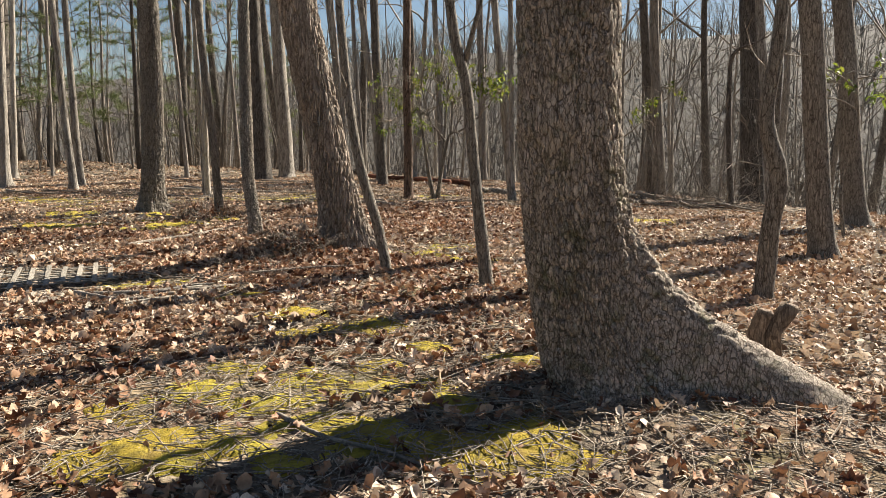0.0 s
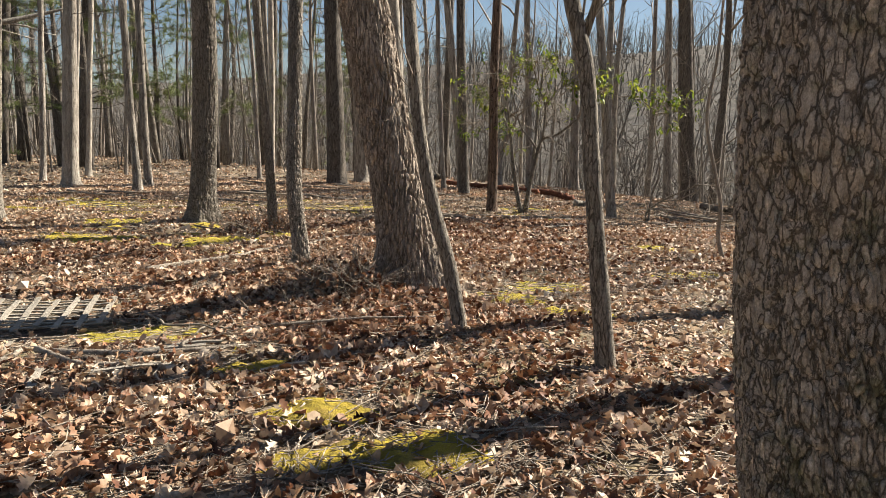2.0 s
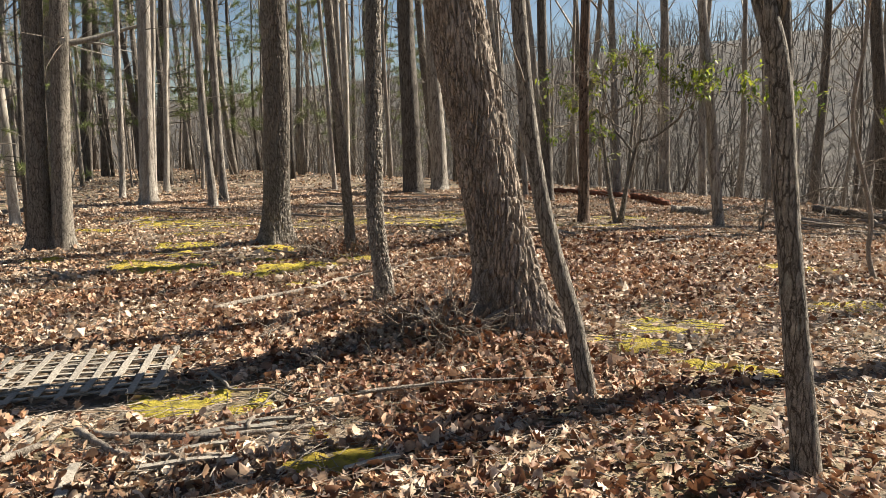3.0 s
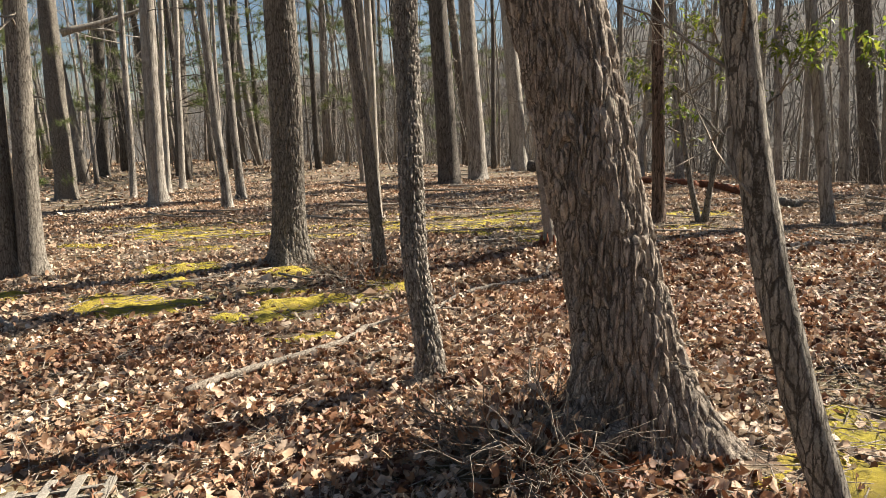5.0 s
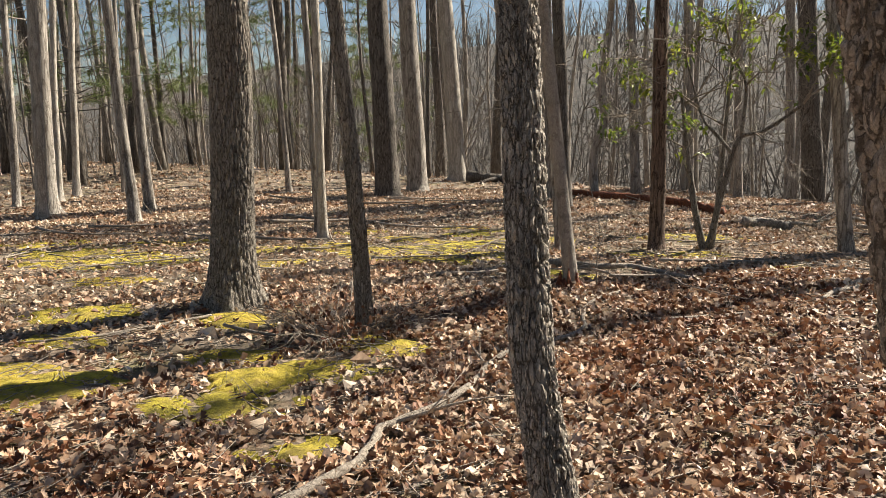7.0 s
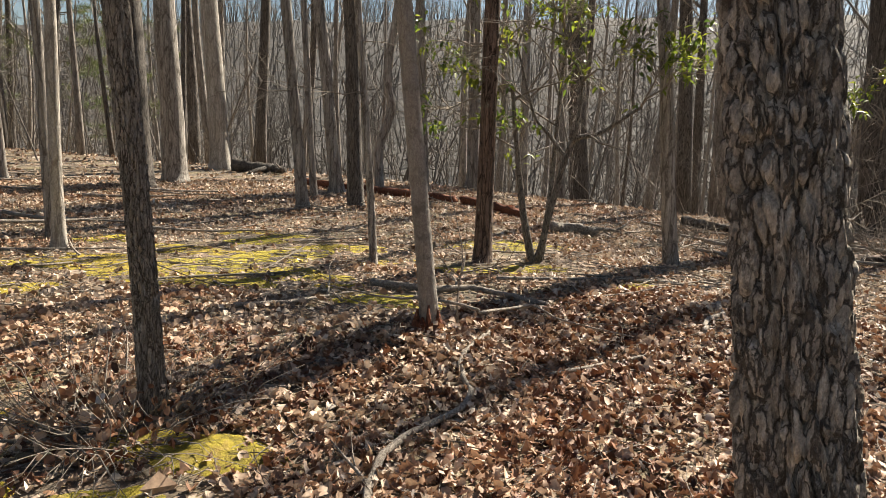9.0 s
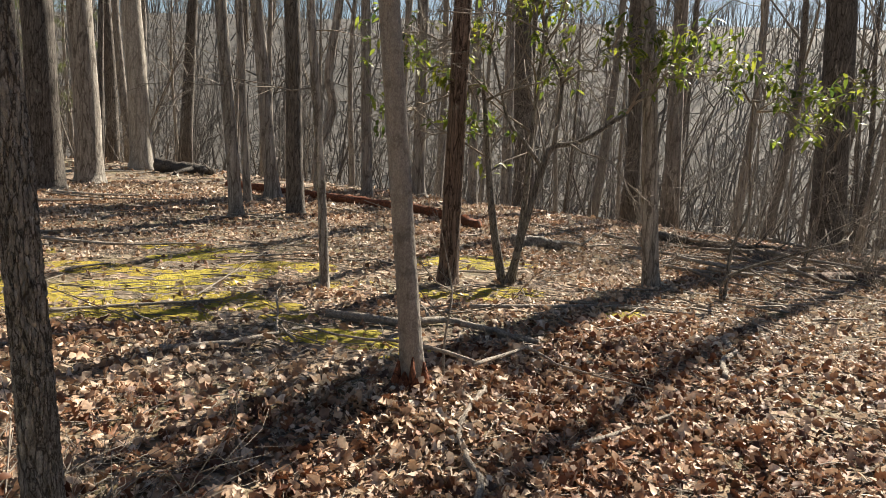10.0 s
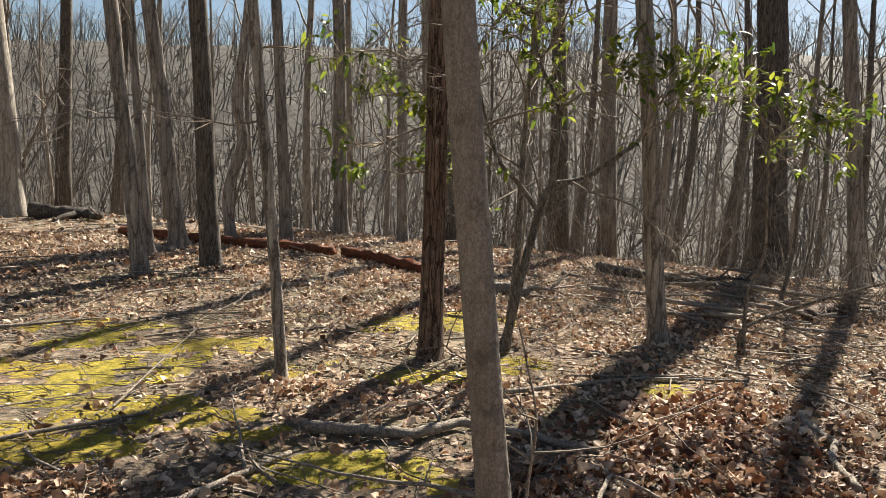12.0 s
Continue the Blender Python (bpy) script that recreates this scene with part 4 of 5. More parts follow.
for x, y, r in ((-2.65, 6.62, 0.38), (-1.84, 6.2, 0.26), (-1.6, 5.9, 0.2), (-0.25, 8.0, 0.36), (0.08, 8.65, 0.36), (0.3, 7.5, 0.22), (-1.06, 5.25, 0.24), (-5.6, 10.5, 0.55), (-5.2, 10.45, 0.4), (-5.69, 11.41, 0.3),
                (-4.37, 11.13, 0.25), (-3.97, 10.69, 0.27), (-3.55, 10.94, 0.34), (-3.35, 11.45, 0.3), (-4.65, 12.05, 0.32), (-3.44, 9.72, 0.22), (-3.9, 10.35, 0.3), (-6.1, 12.15, 0.4), (-4.2, 10.2, 0.26), (-7.12, 10.68, 0.3), (1.6, 11.35, 0.35), (1.55, 9.5, 0.3), (3.1, 11.4, 0.4)):
    moss(x, y, r, r * 0.6, h=0.042, fine=1.4)
for x, y, r in ((-3.97, 15.35, 0.75), (-3.95, 16.85, 0.5), (-3.05, 16.4, 0.55), (-5.0, 16.4, 0.5), (-2.05, 14.15, 0.4), (-0.03, 17.15, 0.6), (-0.25, 15.55, 0.35), (-0.95, 15.5, 0.35), (-3.4, 18.1, 0.35), (-2.25, 16.95, 0.5),
                (-2.4, 17.0, 0.35), (-3.66, 16.0, 0.55), (-2.95, 15.6, 0.4), (-2.7, 15.25, 0.35), (-3.39, 14.9, 0.35), (-0.56, 17.2, 0.4), (-1.81, 16.05, 0.28), (-1.8, 13.75, 0.22), (-2.41, 14.85, 0.22), (0.45, 14.6, 0.22)):
    moss(x, y, r, r * 0.55, h=0.022)
for x, y, r in ((-7.8, 14.5, 0.7), (-8.3, 15.35, 0.8), (-6.9, 14.9, 0.7), (-6.6, 13.5, 0.45), (-8.55, 13.7, 0.4), (-4.6, 15.9, 0.6), (-3.0, 17.6, 0.5), (-6.1, 15.8, 0.6), (-9.5, 16.2, 0.7), (-7.4, 16.4, 0.6), (-5.4, 14.7, 0.5), (-4.9, 17.7, 0.5)):
    moss(x, y, r, r * 0.5, h=0.022)

# ---- leaf litter ----
OUTLINES = {2: (np.array([0.0, 0.14, 0.28, 0.40, 0.55, 0.68, 0.84, 1.0]), np.array([0.0, 0.13, 0.27, 0.12, 0.33, 0.14, 0.22, 0.0])),
            1: (np.array([0.0, 0.2, 0.5, 0.8, 1.0]), np.array([0.0, 0.27, 0.34, 0.25, 0.0])),
            0: (np.array([0.0, 0.45, 1.0]), np.array([0.0, 0.33, 0.0]))}


def leaf_shapes(lobed, count):
    out = []
    for _ in range(count):
        st, w = OUTLINES[lobed]
        bend, curl, twist = rng.uniform(-0.6, 1.1), rng.uniform(-0.7, 1.3), rng.uniform(-0.6, 0.6)
        n = len(st)
        mid = np.stack([st - 0.5, 0.04 * rng.standard_normal(n), -bend * (st - 0.5) ** 2], -1)
        sides = []
        for sg in (1, -1):
            ww = w[1:-1] * rng.uniform(0.7, 1.25, n - 2)
            fw = (rng.uniform(-0.04, 0.07, n - 2) if lobed else 0)
            sides.append(np.stack([st[1:-1] - 0.5 + fw, sg * ww, mid[1:-1, 2] + curl * ww * rng.uniform(0.6, 1.3, n - 2) + sg * twist * ww], -1))
        v = np.concatenate([mid, *sides])
        tris, k = [], n - 2
        for o, flip in ((n, 0), (n + k, 1)):
            f = [(0, 1, o)]
            for i in range(k - 1):
                f += [(1 + i, 2 + i, o + i + 1), (1 + i, o + i + 1, o + i)]
            f += [(k, n - 1, o + k - 1)]
            tris += [t[::-1] if flip else t for t in f]
        out.append((v, np.array(tris)))
    return out


PATH = np.array([(METRES * r[1], METRES * r[2]) for r in ROWS])
BARE = [(-3.72, 6.92, 0.95, 0.75, 0.05), (-2.6, 6.5, 0.9, 0.5, 0.5), (-0.7, 3.5, 1.2, 1.0, 0.35), (-3.4, 16.2, 2.4, 1.6, 0.22), (-0.4, 16.3, 1.4, 1.3, 0.3), (-4.6, 11.4, 1.6, 1.3, 0.35), (-7.2, 14.6, 2.4, 1.6, 0.3), (-2.0, 14.2, 1.4, 0.8, 0.35), (0.6, 14.9, 1.6, 0.8, 0.35), (1.6, 9.8, 1.6, 1.6, 0.8), (-3.1, 6.3, 1.2, 0.8, 0.5), (1.3, 3.05, 1.1, 0.7, 0.25)]


def litter(n, box, keep, shapes, size, name, label, on_moss=0.3, mat=None):
    x, y = rng.uniform(box[0], box[1], n), rng.uniform(box[2], box[3], n)
    p = keep(x, y)
    for cx, cy, a, b, f in BARE:
        p = p * (1 - (1 - f) * np.exp(-(((x - cx) / a) ** 2 + ((y - cy) / b) ** 2) ** 1.5))
    for cx, cy, a, b, t in moss_spots:
        u, v = (x - cx) * math.cos(t) + (y - cy) * math.sin(t), -(x - cx) * math.sin(t) + (y - cy) * math.cos(t)
        p = np.where((u / a) ** 2 + (v / b) ** 2 < 0.8, p * on_moss, p)
    p = p * (0.75 + 0.45 * fbm(x * 1.3, y * 1.3, 0, 3, 31))
    ok = rng.random(n) < p
    x, y = x[ok], y[ok]
    n = len(x)
    yaw = rng.uniform(0, 2 * np.pi, n)
    tilt = np.clip(rng.normal(0, 0.5, n), -1.4, 1.4)
    roll = np.clip(rng.normal(0, 0.5, n), -1.4, 1.4)
    sc = rng.uniform(*size, n)
    z = G(x, y) + 0.008 + 0.35 * sc * (np.abs(np.sin(tilt)) + 0.6 * np.abs(np.sin(roll))) * rng.uniform(0.5, 1, n) + 0.012 * rng.random(n)
    cy_, sy, ct, st, cr, sr = np.cos(yaw), np.sin(yaw), np.cos(tilt), np.sin(tilt), np.cos(roll), np.sin(roll)
    R = np.empty((n, 3, 3))
    R[:, 0, 0], R[:, 0, 1], R[:, 0, 2] = cy_ * ct, cy_ * st * sr - sy * cr, cy_ * st * cr + sy * sr
    R[:, 1, 0], R[:, 1, 1], R[:, 1, 2] = sy * ct, sy * st * sr + cy_ * cr, sy * st * cr - cy_ * sr
    R[:, 2, 0], R[:, 2, 1], R[:, 2, 2] = -st, ct * sr, ct * cr
    which = rng.integers(0, len(shapes), n)
    s = Soup()
    for k, (v, f) in enumerate(shapes):
        m = which == k
        c = int(m.sum())
        if not c:
            continue
        w = np.einsum("nij,vj->nvi", R[m], v) * sc[m][:, None, None] + np.stack([x[m], y[m], z[m]], -1)[:, None]
        s.add(w.reshape(-1, 3), (f[None] + (np.arange(c) * len(v))[:, None, None]).reshape(-1, 3))
    tagged(part(name, s, mat or M_LEAF, None, "", len(shapes[0][0]) > 5), label, "leaves", kind="stuff")


def near_red(x, y):
    """Where the oak leaves are red-brown rather than tan."""
    return (x > -1.6) & (y > 8.8) & (y < 14.5) | (y < 8.2) & (x > -1.8) & (x < 0.6)


def path_distance(x, y):
    return np.min(np.stack([np.hypot(x - a, y - b) for a, b in PATH[::2]]), 0)


OAK_LEAVES, LOBED, SIMPLE = leaf_shapes(2, 24), leaf_shapes(1, 20), leaf_shapes(0, 8)
litter(90000, (-6.0, 3.5, 2.2, 16), lambda x, y: np.where(path_distance(x, y) < np.where((x > -1.5) & (y > 9.5), 3.6, 2.6), 0.75, 0.0), OAK_LEAVES, (0.04, 0.092), "leaf_litter", "curled red-brown and tan oak leaves covering the ground", 0.1)
litter(150000, (-8.0, 5.0, 2.2, 18), lambda x, y: near_red(x, y) * np.where(path_distance(x, y) < 2.6, 0.45, np.where(path_distance(x, y) < 5.5, 0.8, 0.1)), LOBED, (0.035, 0.08), "leaf_litter", "curled red-brown dead leaves lying thickly", 0.14)
litter(150000, (-8.0, 5.0, 2.2, 18), lambda x, y: ~near_red(x, y) * np.where(path_distance(x, y) < 2.6, 0.45, np.where(path_distance(x, y) < 5.5, 0.8, 0.1)), LOBED, (0.035, 0.08), "leaf_litter", "curled tan dead leaves lying thickly", 0.14, M_LEAF_PALE)
litter(170000, (-13, 8, 4, 25), lambda x, y: np.where(path_distance(x, y) < 4.5, 0.15, 0.95) * (crest(x, y) < 3), SIMPLE, (0.04, 0.09), "leaf_litter", "scattered small dead leaves on the forest floor", 0.4, M_LEAF_PALE)
litter(150000, (-7.5, 4.5, 2.2, 19), lambda x, y: np.where(path_distance(x, y) < 6.0, 0.65, 0.05), SIMPLE, (0.014, 0.04), "leaf_litter", "small broken leaf crumbs between the leaves", 0.45, M_LEAF_PALE)
litter(60000, (-40, 26, -12, 48), lambda x, y: (0.15 + 0.85 * (np.hypot(x + 2, y - 10) > 11)) * (crest(x, y) < 9), SIMPLE, (0.09, 0.16), "leaf_litter", "dead leaves on the far parts of the ridge", 0.3, M_LEAF_PALE)


# ---- twigs and fallen wood ----
def twig_litter(n, box, ln, rad, label, lift=0.02):
    s = Soup()
    x, y, a = rng.uniform(box[0], box[1], n), rng.uniform(box[2], box[3], n), rng.uniform(0, 6.28, n)
    l_ = rng.uniform(*ln, n) * rng.uniform(0.4, 1, n)
    p = wanders(np.stack([x, y, np.zeros(n)], -1), np.stack([np.cos(a), np.sin(a), np.zeros(n)], -1), l_, 3, 0.2)
    p[:, :, 2] = G(p[:, :, 0], p[:, :, 1]) + (lift * rng.random(n) + 0.012)[:, None] + np.linspace(0, 1, 3)[None] * (rng.uniform(-0.08, 0.12, n) * l_)[:, None]
    tubes(s, p, rng.uniform(*rad, n)[:, None] * np.linspace(1, 0.5, 3)[None], 3)
    tagged(part("twig_litter", s, M_DEAD), label, "twigs", kind="stuff")


twig_litter(8500, (-5, 3.0, 2.5, 9.5), (0.06, 0.5), (0.0018, 0.0055), "fine grey dead twigs among the leaves")
twig_litter(13000, (-8, 5, 9, 20), (0.06, 0.42), (0.002, 0.006), "scattered grey dead twigs on mossy ground")
twig_litter(3000, (-1.8, 2.2, 2.5, 5), (0.06, 0.35), (0.0018, 0.0045), "fine twig debris beside a big tree")
twig_litter(1500, (-22, 10, 14, 30), (0.3, 1.6), (0.005, 0.018), "dead sticks on the far ridge")


def dry_stems(n, spots_):
    s = Soup()
    for cx, cy, r in spots_:
        for _ in range(n):
            x, y = cx + r * rng.normal(0, 0.5), cy + r * rng.normal(0, 0.5)
            branch(s, (x, y, g1(x, y) - 0.01), (rng.normal(0, 0.4), rng.normal(0, 0.4), 1), rng.uniform(0.12, 0.4), 0.0022, 1, 3, 3, 0.2)
    tagged(part("dry_stems", s, M_DEAD), "thin dry upright stems and brittle twigs", "twigs", kind="stuff")


dry_stems(14, ((-2.0, 7.2, 0.6), (-1.3, 6.6, 0.7), (-2.9, 7.6, 0.8), (-2.0, 9.4, 0.9), (-1.2, 10.6, 1.0), (0.4, 11.8, 1.0), (-2.6, 10.6, 0.9), (0.0, 9.0, 1.0), (-1.55, 7.75, 0.7), (-1.0, 7.5, 0.7), (-3.8, 11.8, 0.6), (-2.8, 8.3, 0.9), (-0.8, 12.2, 1.2), (0.6, 3.0, 0.8), (-2.4, 5.6, 0.8), (-0.3, 10, 1.5), (-3.2, 13, 1.0), (1.6, 12.5, 1.5), (-0.5, 7.2, 0.6)))


def brush_clump(x, y, r, n, label, thick=0.005, leaves=0):
    z = g1(x, y)
    t = thing("brush_clump", x, y, z, label, "brush")
    s = Soup()
    for _ in range(n):
        a = rng.uniform(0, 6.28)
        q = (0.5 * r * math.cos(a) * rng.random(), 0.5 * r * math.sin(a) * rng.random(), 0)
        branch(s, q, (math.cos(a), math.sin(a), rng.uniform(0.1, 0.9)), r * rng.uniform(0.5, 1.2), thick * rng.uniform(0.5, 1.3), 1, 4, 3, 0.25, -0.03)
    tagged(part("twig_tangle", s, M_TWIG, t), kind="stuff")
    if leaves:
        s = Soup()
        for _ in range(leaves):
            v, f = LOBED[int(rng.integers(0, len(LOBED)))]
            m = np.array(Euler(rng.uniform(-1.6, 1.6, 3)).to_matrix())
            a, q = rng.uniform(0, 6.28), r * 0.75 * math.sqrt(rng.random())
            s.add(v @ m.T * rng.uniform(0.03, 0.065) + (q * math.cos(a), q * math.sin(a), 0.02 + rng.uniform(0.02, 0.30) * (1 - q / r)), f)
        tagged(part("caught_leaves", s, M_LEAF, t, "curled dead leaves caught in twigs"), kind="stuff")


brush_clump(-3.70, 11.75, 0.65, 90, "low tangle of dry brown brush around a tree foot", 0.006, 420)
brush_clump(-1.55, 7.92, 0.5, 110, "tangle of dry twigs and rootlets at a tree foot", 0.006, 260)
brush_clump(-9.6, 20.2, 0.6, 25, "low dry brush in the wood")
for x, y, r in ((3.6, 18.6, 1.0), (4.9, 17.9, 1.1), (6.0, 17.4, 1.0), (6.9, 18.6, 1.1), (2.6, 17.6, 0.6), (5.4, 16.4, 0.7)):
    brush_clump(x, y, r, 26, "heap of fallen dead twigs and brush", 0.011)


def fallen(name, pts, r0, r1, mat, label, k=9, kids=0, lift=0.5, category="branch", rough=0.06, crook=0.0):
    """A fallen branch or log lying along points of the ground."""
    pts = np.array(pts, float)
    f = np.linspace(0, len(pts) - 1, len(pts) * 6)
    p2 = np.stack([np.interp(f, np.arange(len(pts)), pts[:, i]) for i in range(2)], -1)
    n = len(p2)
    r = np.linspace(r0, r1, n)
    p2 = p2 + 0.25 * r0 * rng.standard_normal((n, 2)) + (0.02 + 0.04 * np.hypot(*(pts[-1] - pts[0])) * crook) * np.stack([np.sin(f * 3 + len(pts) + 9 * r0), np.cos(f * 2.3 + 50 * r0)], -1)
    z = G(p2[:, 0], p2[:, 1]) + r * (2 * lift) + 0.012
    z = np.convolve(np.pad(z, 3, mode="edge"), np.ones(7) / 7, "valid")
    x0, y0, z0 = p2[0, 0], p2[0, 1], z[0]
    t = thing(name, x0, y0, z0 - r0, label, category)
    p = np.stack([p2[:, 0] - x0, p2[:, 1] - y0, z - z0 + r0], -1)
    s = Soup()
    tube(s, p, r, k, rough)
    part("wood", s, mat, t)
    for _ in range(kids):
        q, d = along(p, rng.uniform(0.3, 1.0))
        s = Soup()
        a = math.atan2(d[1], d[0]) + rng.choice([-1, 1]) * rng.uniform(0.5, 1.0)
        branch(s, q, (math.cos(a), math.sin(a), rng.uniform(0.0, 0.25)), rng.uniform(0.3, 0.9), r1 * 0.9, 1, 2, 5, 0.1, -0.03)
        part("side_branch", s, mat, t)
    return t


fallen("fallen_branch", [(-3.66, 8.5), (-3.30, 9.18), (-3.07, 9.71), (-2.92, 10.1), (-2.64, 10.87), (-2.30, 11.35), (-1.97, 11.9), (-1.78, 12.36), (-1.62, 12.75)], 0.026, 0.014, M_DEAD, "long pale crooked fallen branch on the leaves", kids=2, lift=0.6, crook=0.25)
fallen("fallen_branch", [(-1.62, 12.75), (-1.1, 13.35), (-0.95, 13.1), (-0.55, 12.7)], 0.012, 0.005, M_DEAD, "thin forked grey branch end on the leaves", 6, 2, lift=7.0)
fallen("fallen_branch", [(-1.62, 12.76), (-1.95, 13.5), (-2.2, 13.9), (-2.6, 14.5)], 0.012, 0.005, M_DEAD, "thin grey branch reaching over the leaves", 6, 1, lift=7.0)
fallen("fallen_branch", [(-2.12, 14.75), (-1.64, 14.38), (-1.25, 14.45), (-1.04, 14.24), (-0.75, 13.82)], 0.036, 0.020, M_DEAD, "weathered grey fallen branch half sunk in litter", kids=2)
fallen("fallen_branch", [(-3.3, 13.98), (-2.84, 14.12), (-2.29, 14.41)], 0.022, 0.012, M_DEAD, "pale straight fallen branch", kids=1)
fallen("fallen_branch", [(0.81, 13.8), (0.6, 13.45), (0.45, 13.3), (0.14, 12.96)], 0.026, 0.018, M_DEAD, "short pale broken branch on red-brown leaves")
fallen("fallen_branch", [(-1.35, 12.14), (-0.9, 12.36), (-0.43, 12.56)], 0.016, 0.009, M_DEAD, "thin straight dead branch on leaves", 7)
fallen("fallen_branch", [(-0.75, 3.3), (-0.5, 3.05), (-0.2, 2.9), (0.15, 2.6)], 0.012, 0.007, M_TWIG, "thin dark curved stick on moss", 6)
fallen("fallen_branch", [(-1.75, 6.6), (-1.2, 6.95), (-0.72, 7.05)], 0.012, 0.006, M_DEAD, "pale thin stick beside a leaning tree", 6, lift=2.5)
fallen("fallen_branch", [(-4.9, 12.1), (-5.5, 11.5), (-6.2, 11.2)], 0.014, 0.007, M_TWIG, "thin dark dead branch on moss", 6, 2)
fallen("fallen_branch", [(-5.9, 9.6), (-6.4, 10.0), (-7.2, 10.2)], 0.025, 0.015, M_DEAD, "grey dead branch on leaves", kids=1)
fallen("fallen_branch", [(-4.2, 15.0), (-3.6, 15.25), (-2.9, 15.35)], 0.016, 0.01, M_TWIG, "dark thin branch on yellow moss", 6, 0)
fallen("fallen_branch", [(-0.9, 14.9), (0.3, 14.9), (1.2, 14.6)], 0.02, 0.01, M_DEAD, "grey dead branch on shaded ground", 7, 2)
fallen("fallen_branch", [(-2.9, 5.95), (-2.3, 6.05), (-1.8, 6.25)], 0.02, 0.012, M_DEAD, "grey weathered stick among debris", 7)
fallen("fallen_branch", [(-3.0, 6.0), (-2.6, 5.8), (-2.1, 5.85)], 0.022, 0.012, M_DEAD, "grey weathered stick among debris", 7)
fallen("fallen_branch", [(-2.86, 7.04), (-2.66, 6.86), (-2.53, 6.74), (-2.35, 6.78), (-2.04, 6.62)], 0.012, 0.006, M_TWIG, "dark crooked stick lying over yellow moss", 6, 1, 1.5)
fallen("fallen_branch", [(-3.12, 5.6), (-3.08, 5.8), (-3.12, 6.0)], 0.02, 0.014, M_DEAD, "grey weathered stick beside a lattice panel", 7)
fallen("fallen_branch", [(-2.14, 6.1), (-2.18, 6.32), (-2.12, 6.58)], 0.011, 0.006, M_DEAD, "thin grey stick among debris", 6, 1, 1.5)
fallen("fallen_branch", [(-4.65, 11.75), (-4.2, 11.6), (-3.75, 11.55)], 0.014, 0.007, M_TWIG, "thin dark branch lying over moss", 6, 2, 1.5)
fallen("rotten_log", [(-2.6, 24.6), (-1.6, 23.5), (-0.6, 22.45), (0.2, 21.6)], 0.075, 0.07, M_ROT, "long red-brown rotten log along the ridge edge", 12, 0, 0.45, "log", 0.2)
fallen("rotten_log", [(0.3, 21.4), (0.7, 20.7), (1.0, 19.9)], 0.09, 0.07, M_ROT, "broken end of a red-brown rotten log", 12, 0, 0.45, "log", 0.22)
fallen("rotten_log", [(1.0, 18.45), (1.35, 18.35), (1.6, 18.3)], 0.08, 0.06, M_BARK_OAK, "short thick mossy log lying on the ridge edge", 12, 1, 0.5, "log", 0.2)
fallen("rotten_log", [(-4.1, 27.4), (-3.4, 27.2), (-2.9, 26.9)], 0.15, 0.09, M_BARK_DARK, "dark rotten log at the foot of a pale tree", 12, 3, 0.5, "log", 0.12)
fallen("rotten_log", [(4.0, 20.1), (4.45, 19.3), (5.0, 18.6)], 0.075, 0.05, M_BARK_DARK, "dark rotten log among fallen brush", 12, 4, 0.7, "log", 0.16)
fallen("rotten_log", [(4.4, 16.6), (5.4, 17.0), (6.6, 16.7)], 0.07, 0.045, M_BARK_RED, "dark rotten log on red-brown leaves", 12, 3, 0.6, "log", 0.1)
fallen("fallen_branch", [(4.6, 17.8), (5.3, 17.5), (6.3, 16.8)], 0.035, 0.015, M_DEAD, "grey dead branch lying on fallen brush", 8, 3, 3.5, crook=0.6)
fallen("fallen_branch", [(3.6, 16.25), (4.0, 15.9), (4.35, 15.5)], 0.022, 0.014, M_DEAD, "pale dead branch on red-brown leaves", 8, 1, 0.8, crook=0.5)
for _ in range(44):
    x, y, a, l_ = rng.uniform(2.4, 7.0), rng.uniform(16.2, 19.6), rng.normal(-0.3, 1.0), rng.uniform(0.4, 1.7)
    fallen("fallen_branch", [(x, y), (x + 0.5 * l_ * math.cos(a), y + 0.5 * l_ * math.sin(a)), (x + l_ * math.cos(a + 0.15), y + l_ * math.sin(a + 0.15))], rng.uniform(0.012, 0.04), 0.008, M_DEAD if rng.random() < 0.6 else M_TWIG, "dead branch in a heap of fallen brush", 6, int(rng.integers(1, 4)), rng.uniform(0.6, 3.5), crook=1.0)
for _ in range(14):
    x, y, a, l_ = rng.uniform(-13, -3), rng.uniform(16.5, 24), rng.uniform(-0.5, 0.6), rng.uniform(0.8, 2.6)
    fallen("fallen_branch", [(x, y), (x + 0.5 * l_ * math.cos(a), y + 0.5 * l_ * math.sin(a)), (x + l_ * math.cos(a + 0.15), y + l_ * math.sin(a + 0.15))], rng.uniform(0.012, 0.035), 0.008, M_DEAD if rng.random() < 0.5 else M_TWIG, "dead branch on the forest floor", 6, int(rng.integers(0, 3)), rng.uniform(0.6, 2), crook=1.0)


# the broken stub behind the big root
t = thing("broken_stub", 1.70, 3.83, 0.43, "short broken twin stub of weathered wood by a root", "stump")
for dx, lean, h, r in ((-0.045, 0.25, 0.17, 0.042), (0.035, 0.45, 0.20, 0.050)):
    s = Soup()
    p = np.array([(dx, 0, -0.1), (dx, 0, 0.05), (dx + lean * 0.12, 0, 0.14), (dx + lean * h, 0, h * 0.95), (dx + lean * h * 1.02, 0, h)])
    tube(s, p, np.array([r * 1.2, r, r, r * 1.05, r * 0.7]), 12, 0.06)
    part("stub", s, M_STUB, t)

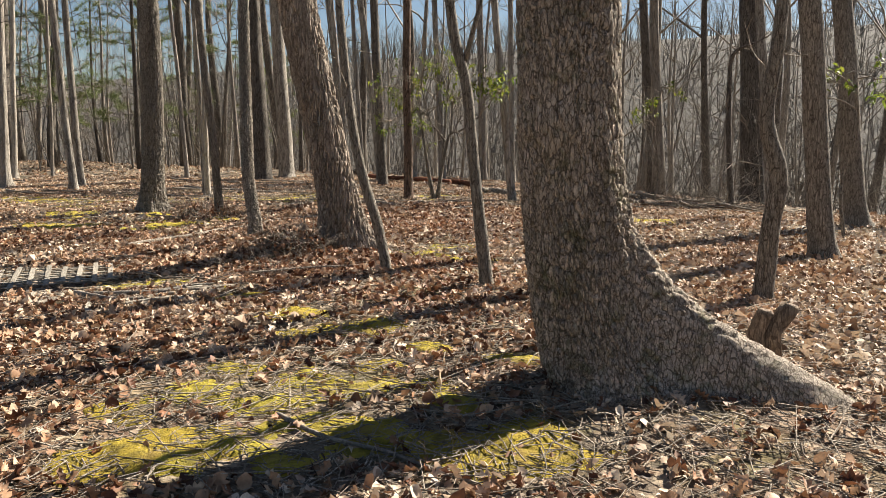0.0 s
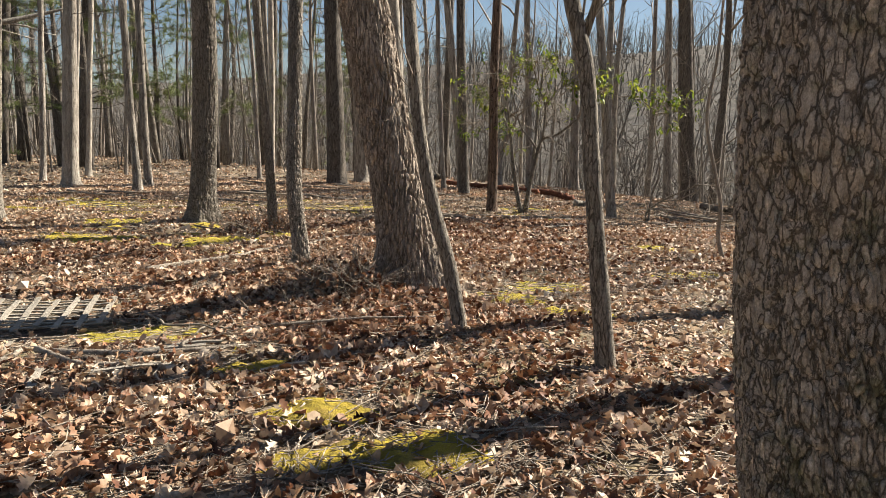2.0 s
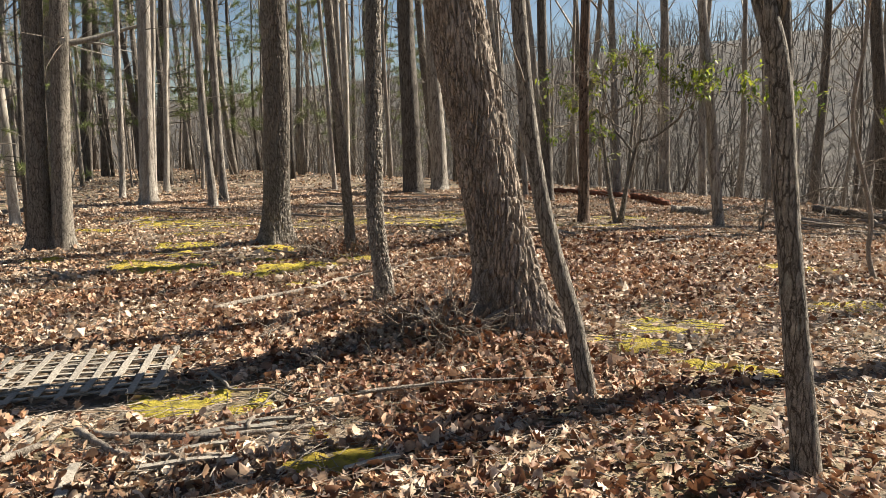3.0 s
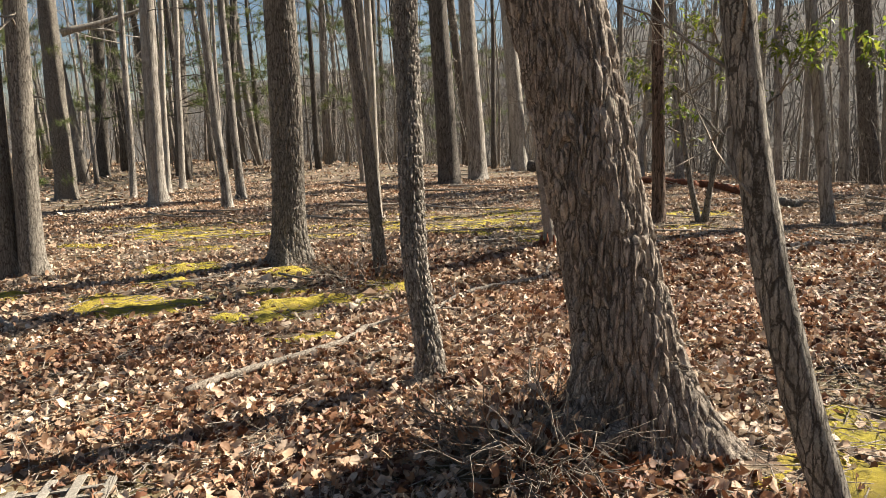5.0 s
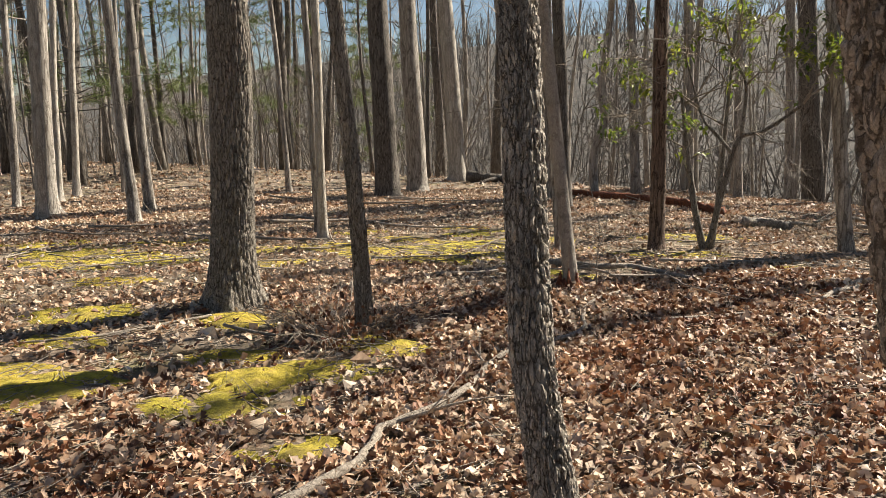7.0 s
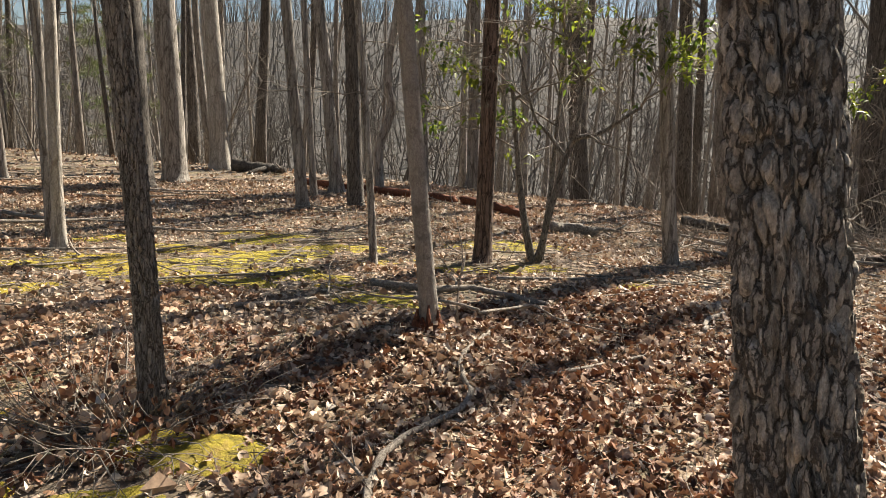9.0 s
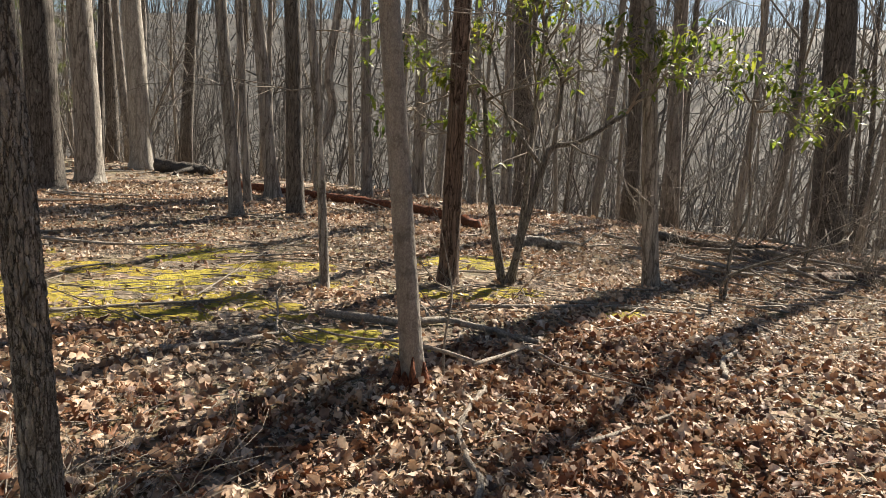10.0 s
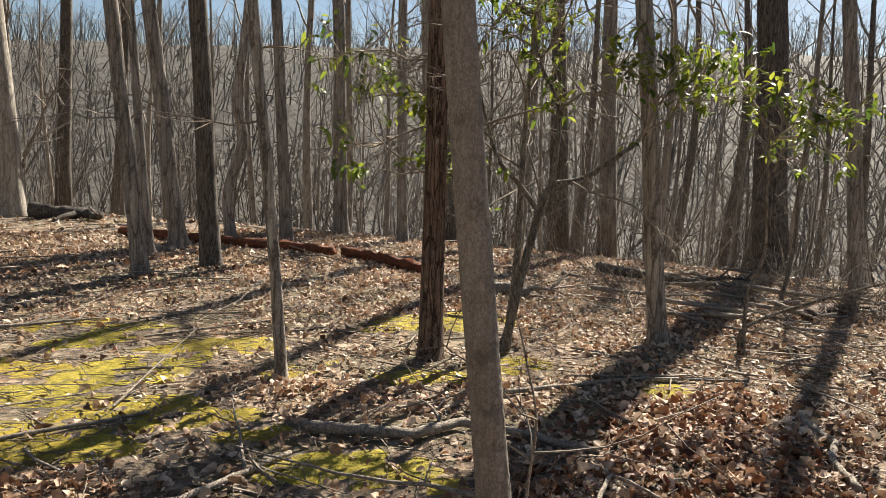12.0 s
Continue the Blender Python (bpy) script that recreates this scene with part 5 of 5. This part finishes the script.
# the red rot at the grey tree's foot
t = thing("rotten_chunk", -1.97, 12.72, g1(-1.97, 12.72), "chunk of red rotten wood at a tree foot", "wood")
for a in (-2.7, -2.2, -1.75, -1.4, -0.95, -0.4):
    s = Soup()
    w = np.array([(0.085 * math.cos(a), 0.13 + 0.085 * math.sin(a), -0.03), (0.10 * math.cos(a), 0.13 + 0.10 * math.sin(a), 0.04), (0.088 * math.cos(a), 0.13 + 0.088 * math.sin(a), rng.uniform(0.06, 0.20))])
    tube(s, w, np.array([0.03, 0.026, 0.006]), 7, 0.16)
    part("splinter", s, M_ROT, t)


# ---- the lattice panel lying on the ground ----
def slab(lx, ly, lz, warp=0.006):
    bm = bmesh.new()
    bmesh.ops.create_cube(bm, size=1)
    bmesh.ops.scale(bm, vec=(lx, ly, lz), verts=bm.verts)
    bmesh.ops.subdivide_edges(bm, edges=[e for e in bm.edges if e.calc_length() > 0.5 * lx], cuts=4)
    for v in bm.verts:
        v.co += Vector((0, 0, warp * noise.noise(v.co * 5 + Vector((lx, 0, 0))))) + Vector((0, 0.12 * ly * noise.noise(v.co * 9), 0))
    return bm


LA, LB = np.array([0.42, -0.91]), np.array([0.91, 0.42])
cx, cy = -3.72, 6.92
zl = g1(cx, cy) + 0.035
t = thing("lattice_panel", cx, cy, zl, "weathered grey wooden lattice panel lying in the leaves", "lattice")
ang_a, ang_b = math.degrees(math.atan2(LA[1], LA[0])), math.degrees(math.atan2(LB[1], LB[0]))
for count, step, wdt, ln, ang, ax, up in ((9, 0.135, 0.042, 1.05, ang_a, LB, 0.010), (9, 0.105, 0.028, 1.2, ang_b, LA, 0.0)):
    for i in range(count):
        bm = slab(ln * rng.uniform(0.85, 1.0), wdt, 0.008)
        me = bpy.data.meshes.new("lath")
        bm.to_mesh(me)
        bm.free()
        me.materials.append(M_LATH)
        ob = new("lath", me)
        ob.parent = t
        o = ax * (i - (count - 1) / 2) * step
        ob.matrix_basis = pose(o[0], o[1], up + rng.uniform(-0.002, 0.002), rng.uniform(-1, 1), rng.uniform(-1.5, 1.5), ang + rng.uniform(-1.5, 1.5))


def loose_lath(x0, y0, x1, y1, wide, label):
    """A board lying on the litter between two places."""
    ln = math.hypot(x1 - x0, y1 - y0)
    bm = slab(ln, wide, 0.012, 0.01)
    me = bpy.data.meshes.new("loose_lath")
    bm.to_mesh(me)
    bm.free()
    me.materials.append(M_LATH)
    z0, z1 = g1(x0, y0) + 0.03, g1(x1, y1) + 0.035
    ob = tagged(new("loose_lath", me), label, "board")
    ob.matrix_basis = pose((x0 + x1) / 2, (y0 + y1) / 2, (z0 + z1) / 2, 2, -math.degrees(math.atan2(z1 - z0, ln)), math.degrees(math.atan2(y1 - y0, x1 - x0)))


for x0, y0, x1, y1, wide in ((-2.48, 6.01, -2.04, 6.22, 0.045), (-2.47, 5.68, -2.07, 5.85, 0.03), (-3.29, 5.78, -3.46, 6.2, 0.04), (-3.16, 5.82, -3.36, 6.24, 0.04),
                             (-2.60, 5.36, -2.76, 5.66, 0.045), (-2.42, 5.86, -2.10, 6.0, 0.03), (-2.3, 6.18, -1.98, 6.32, 0.03), (-1.53, 5.78, -1.32, 5.92, 0.03)):
    loose_lath(x0, y0, x1, y1, wide, "weathered grey loose wooden lath half buried in litter")
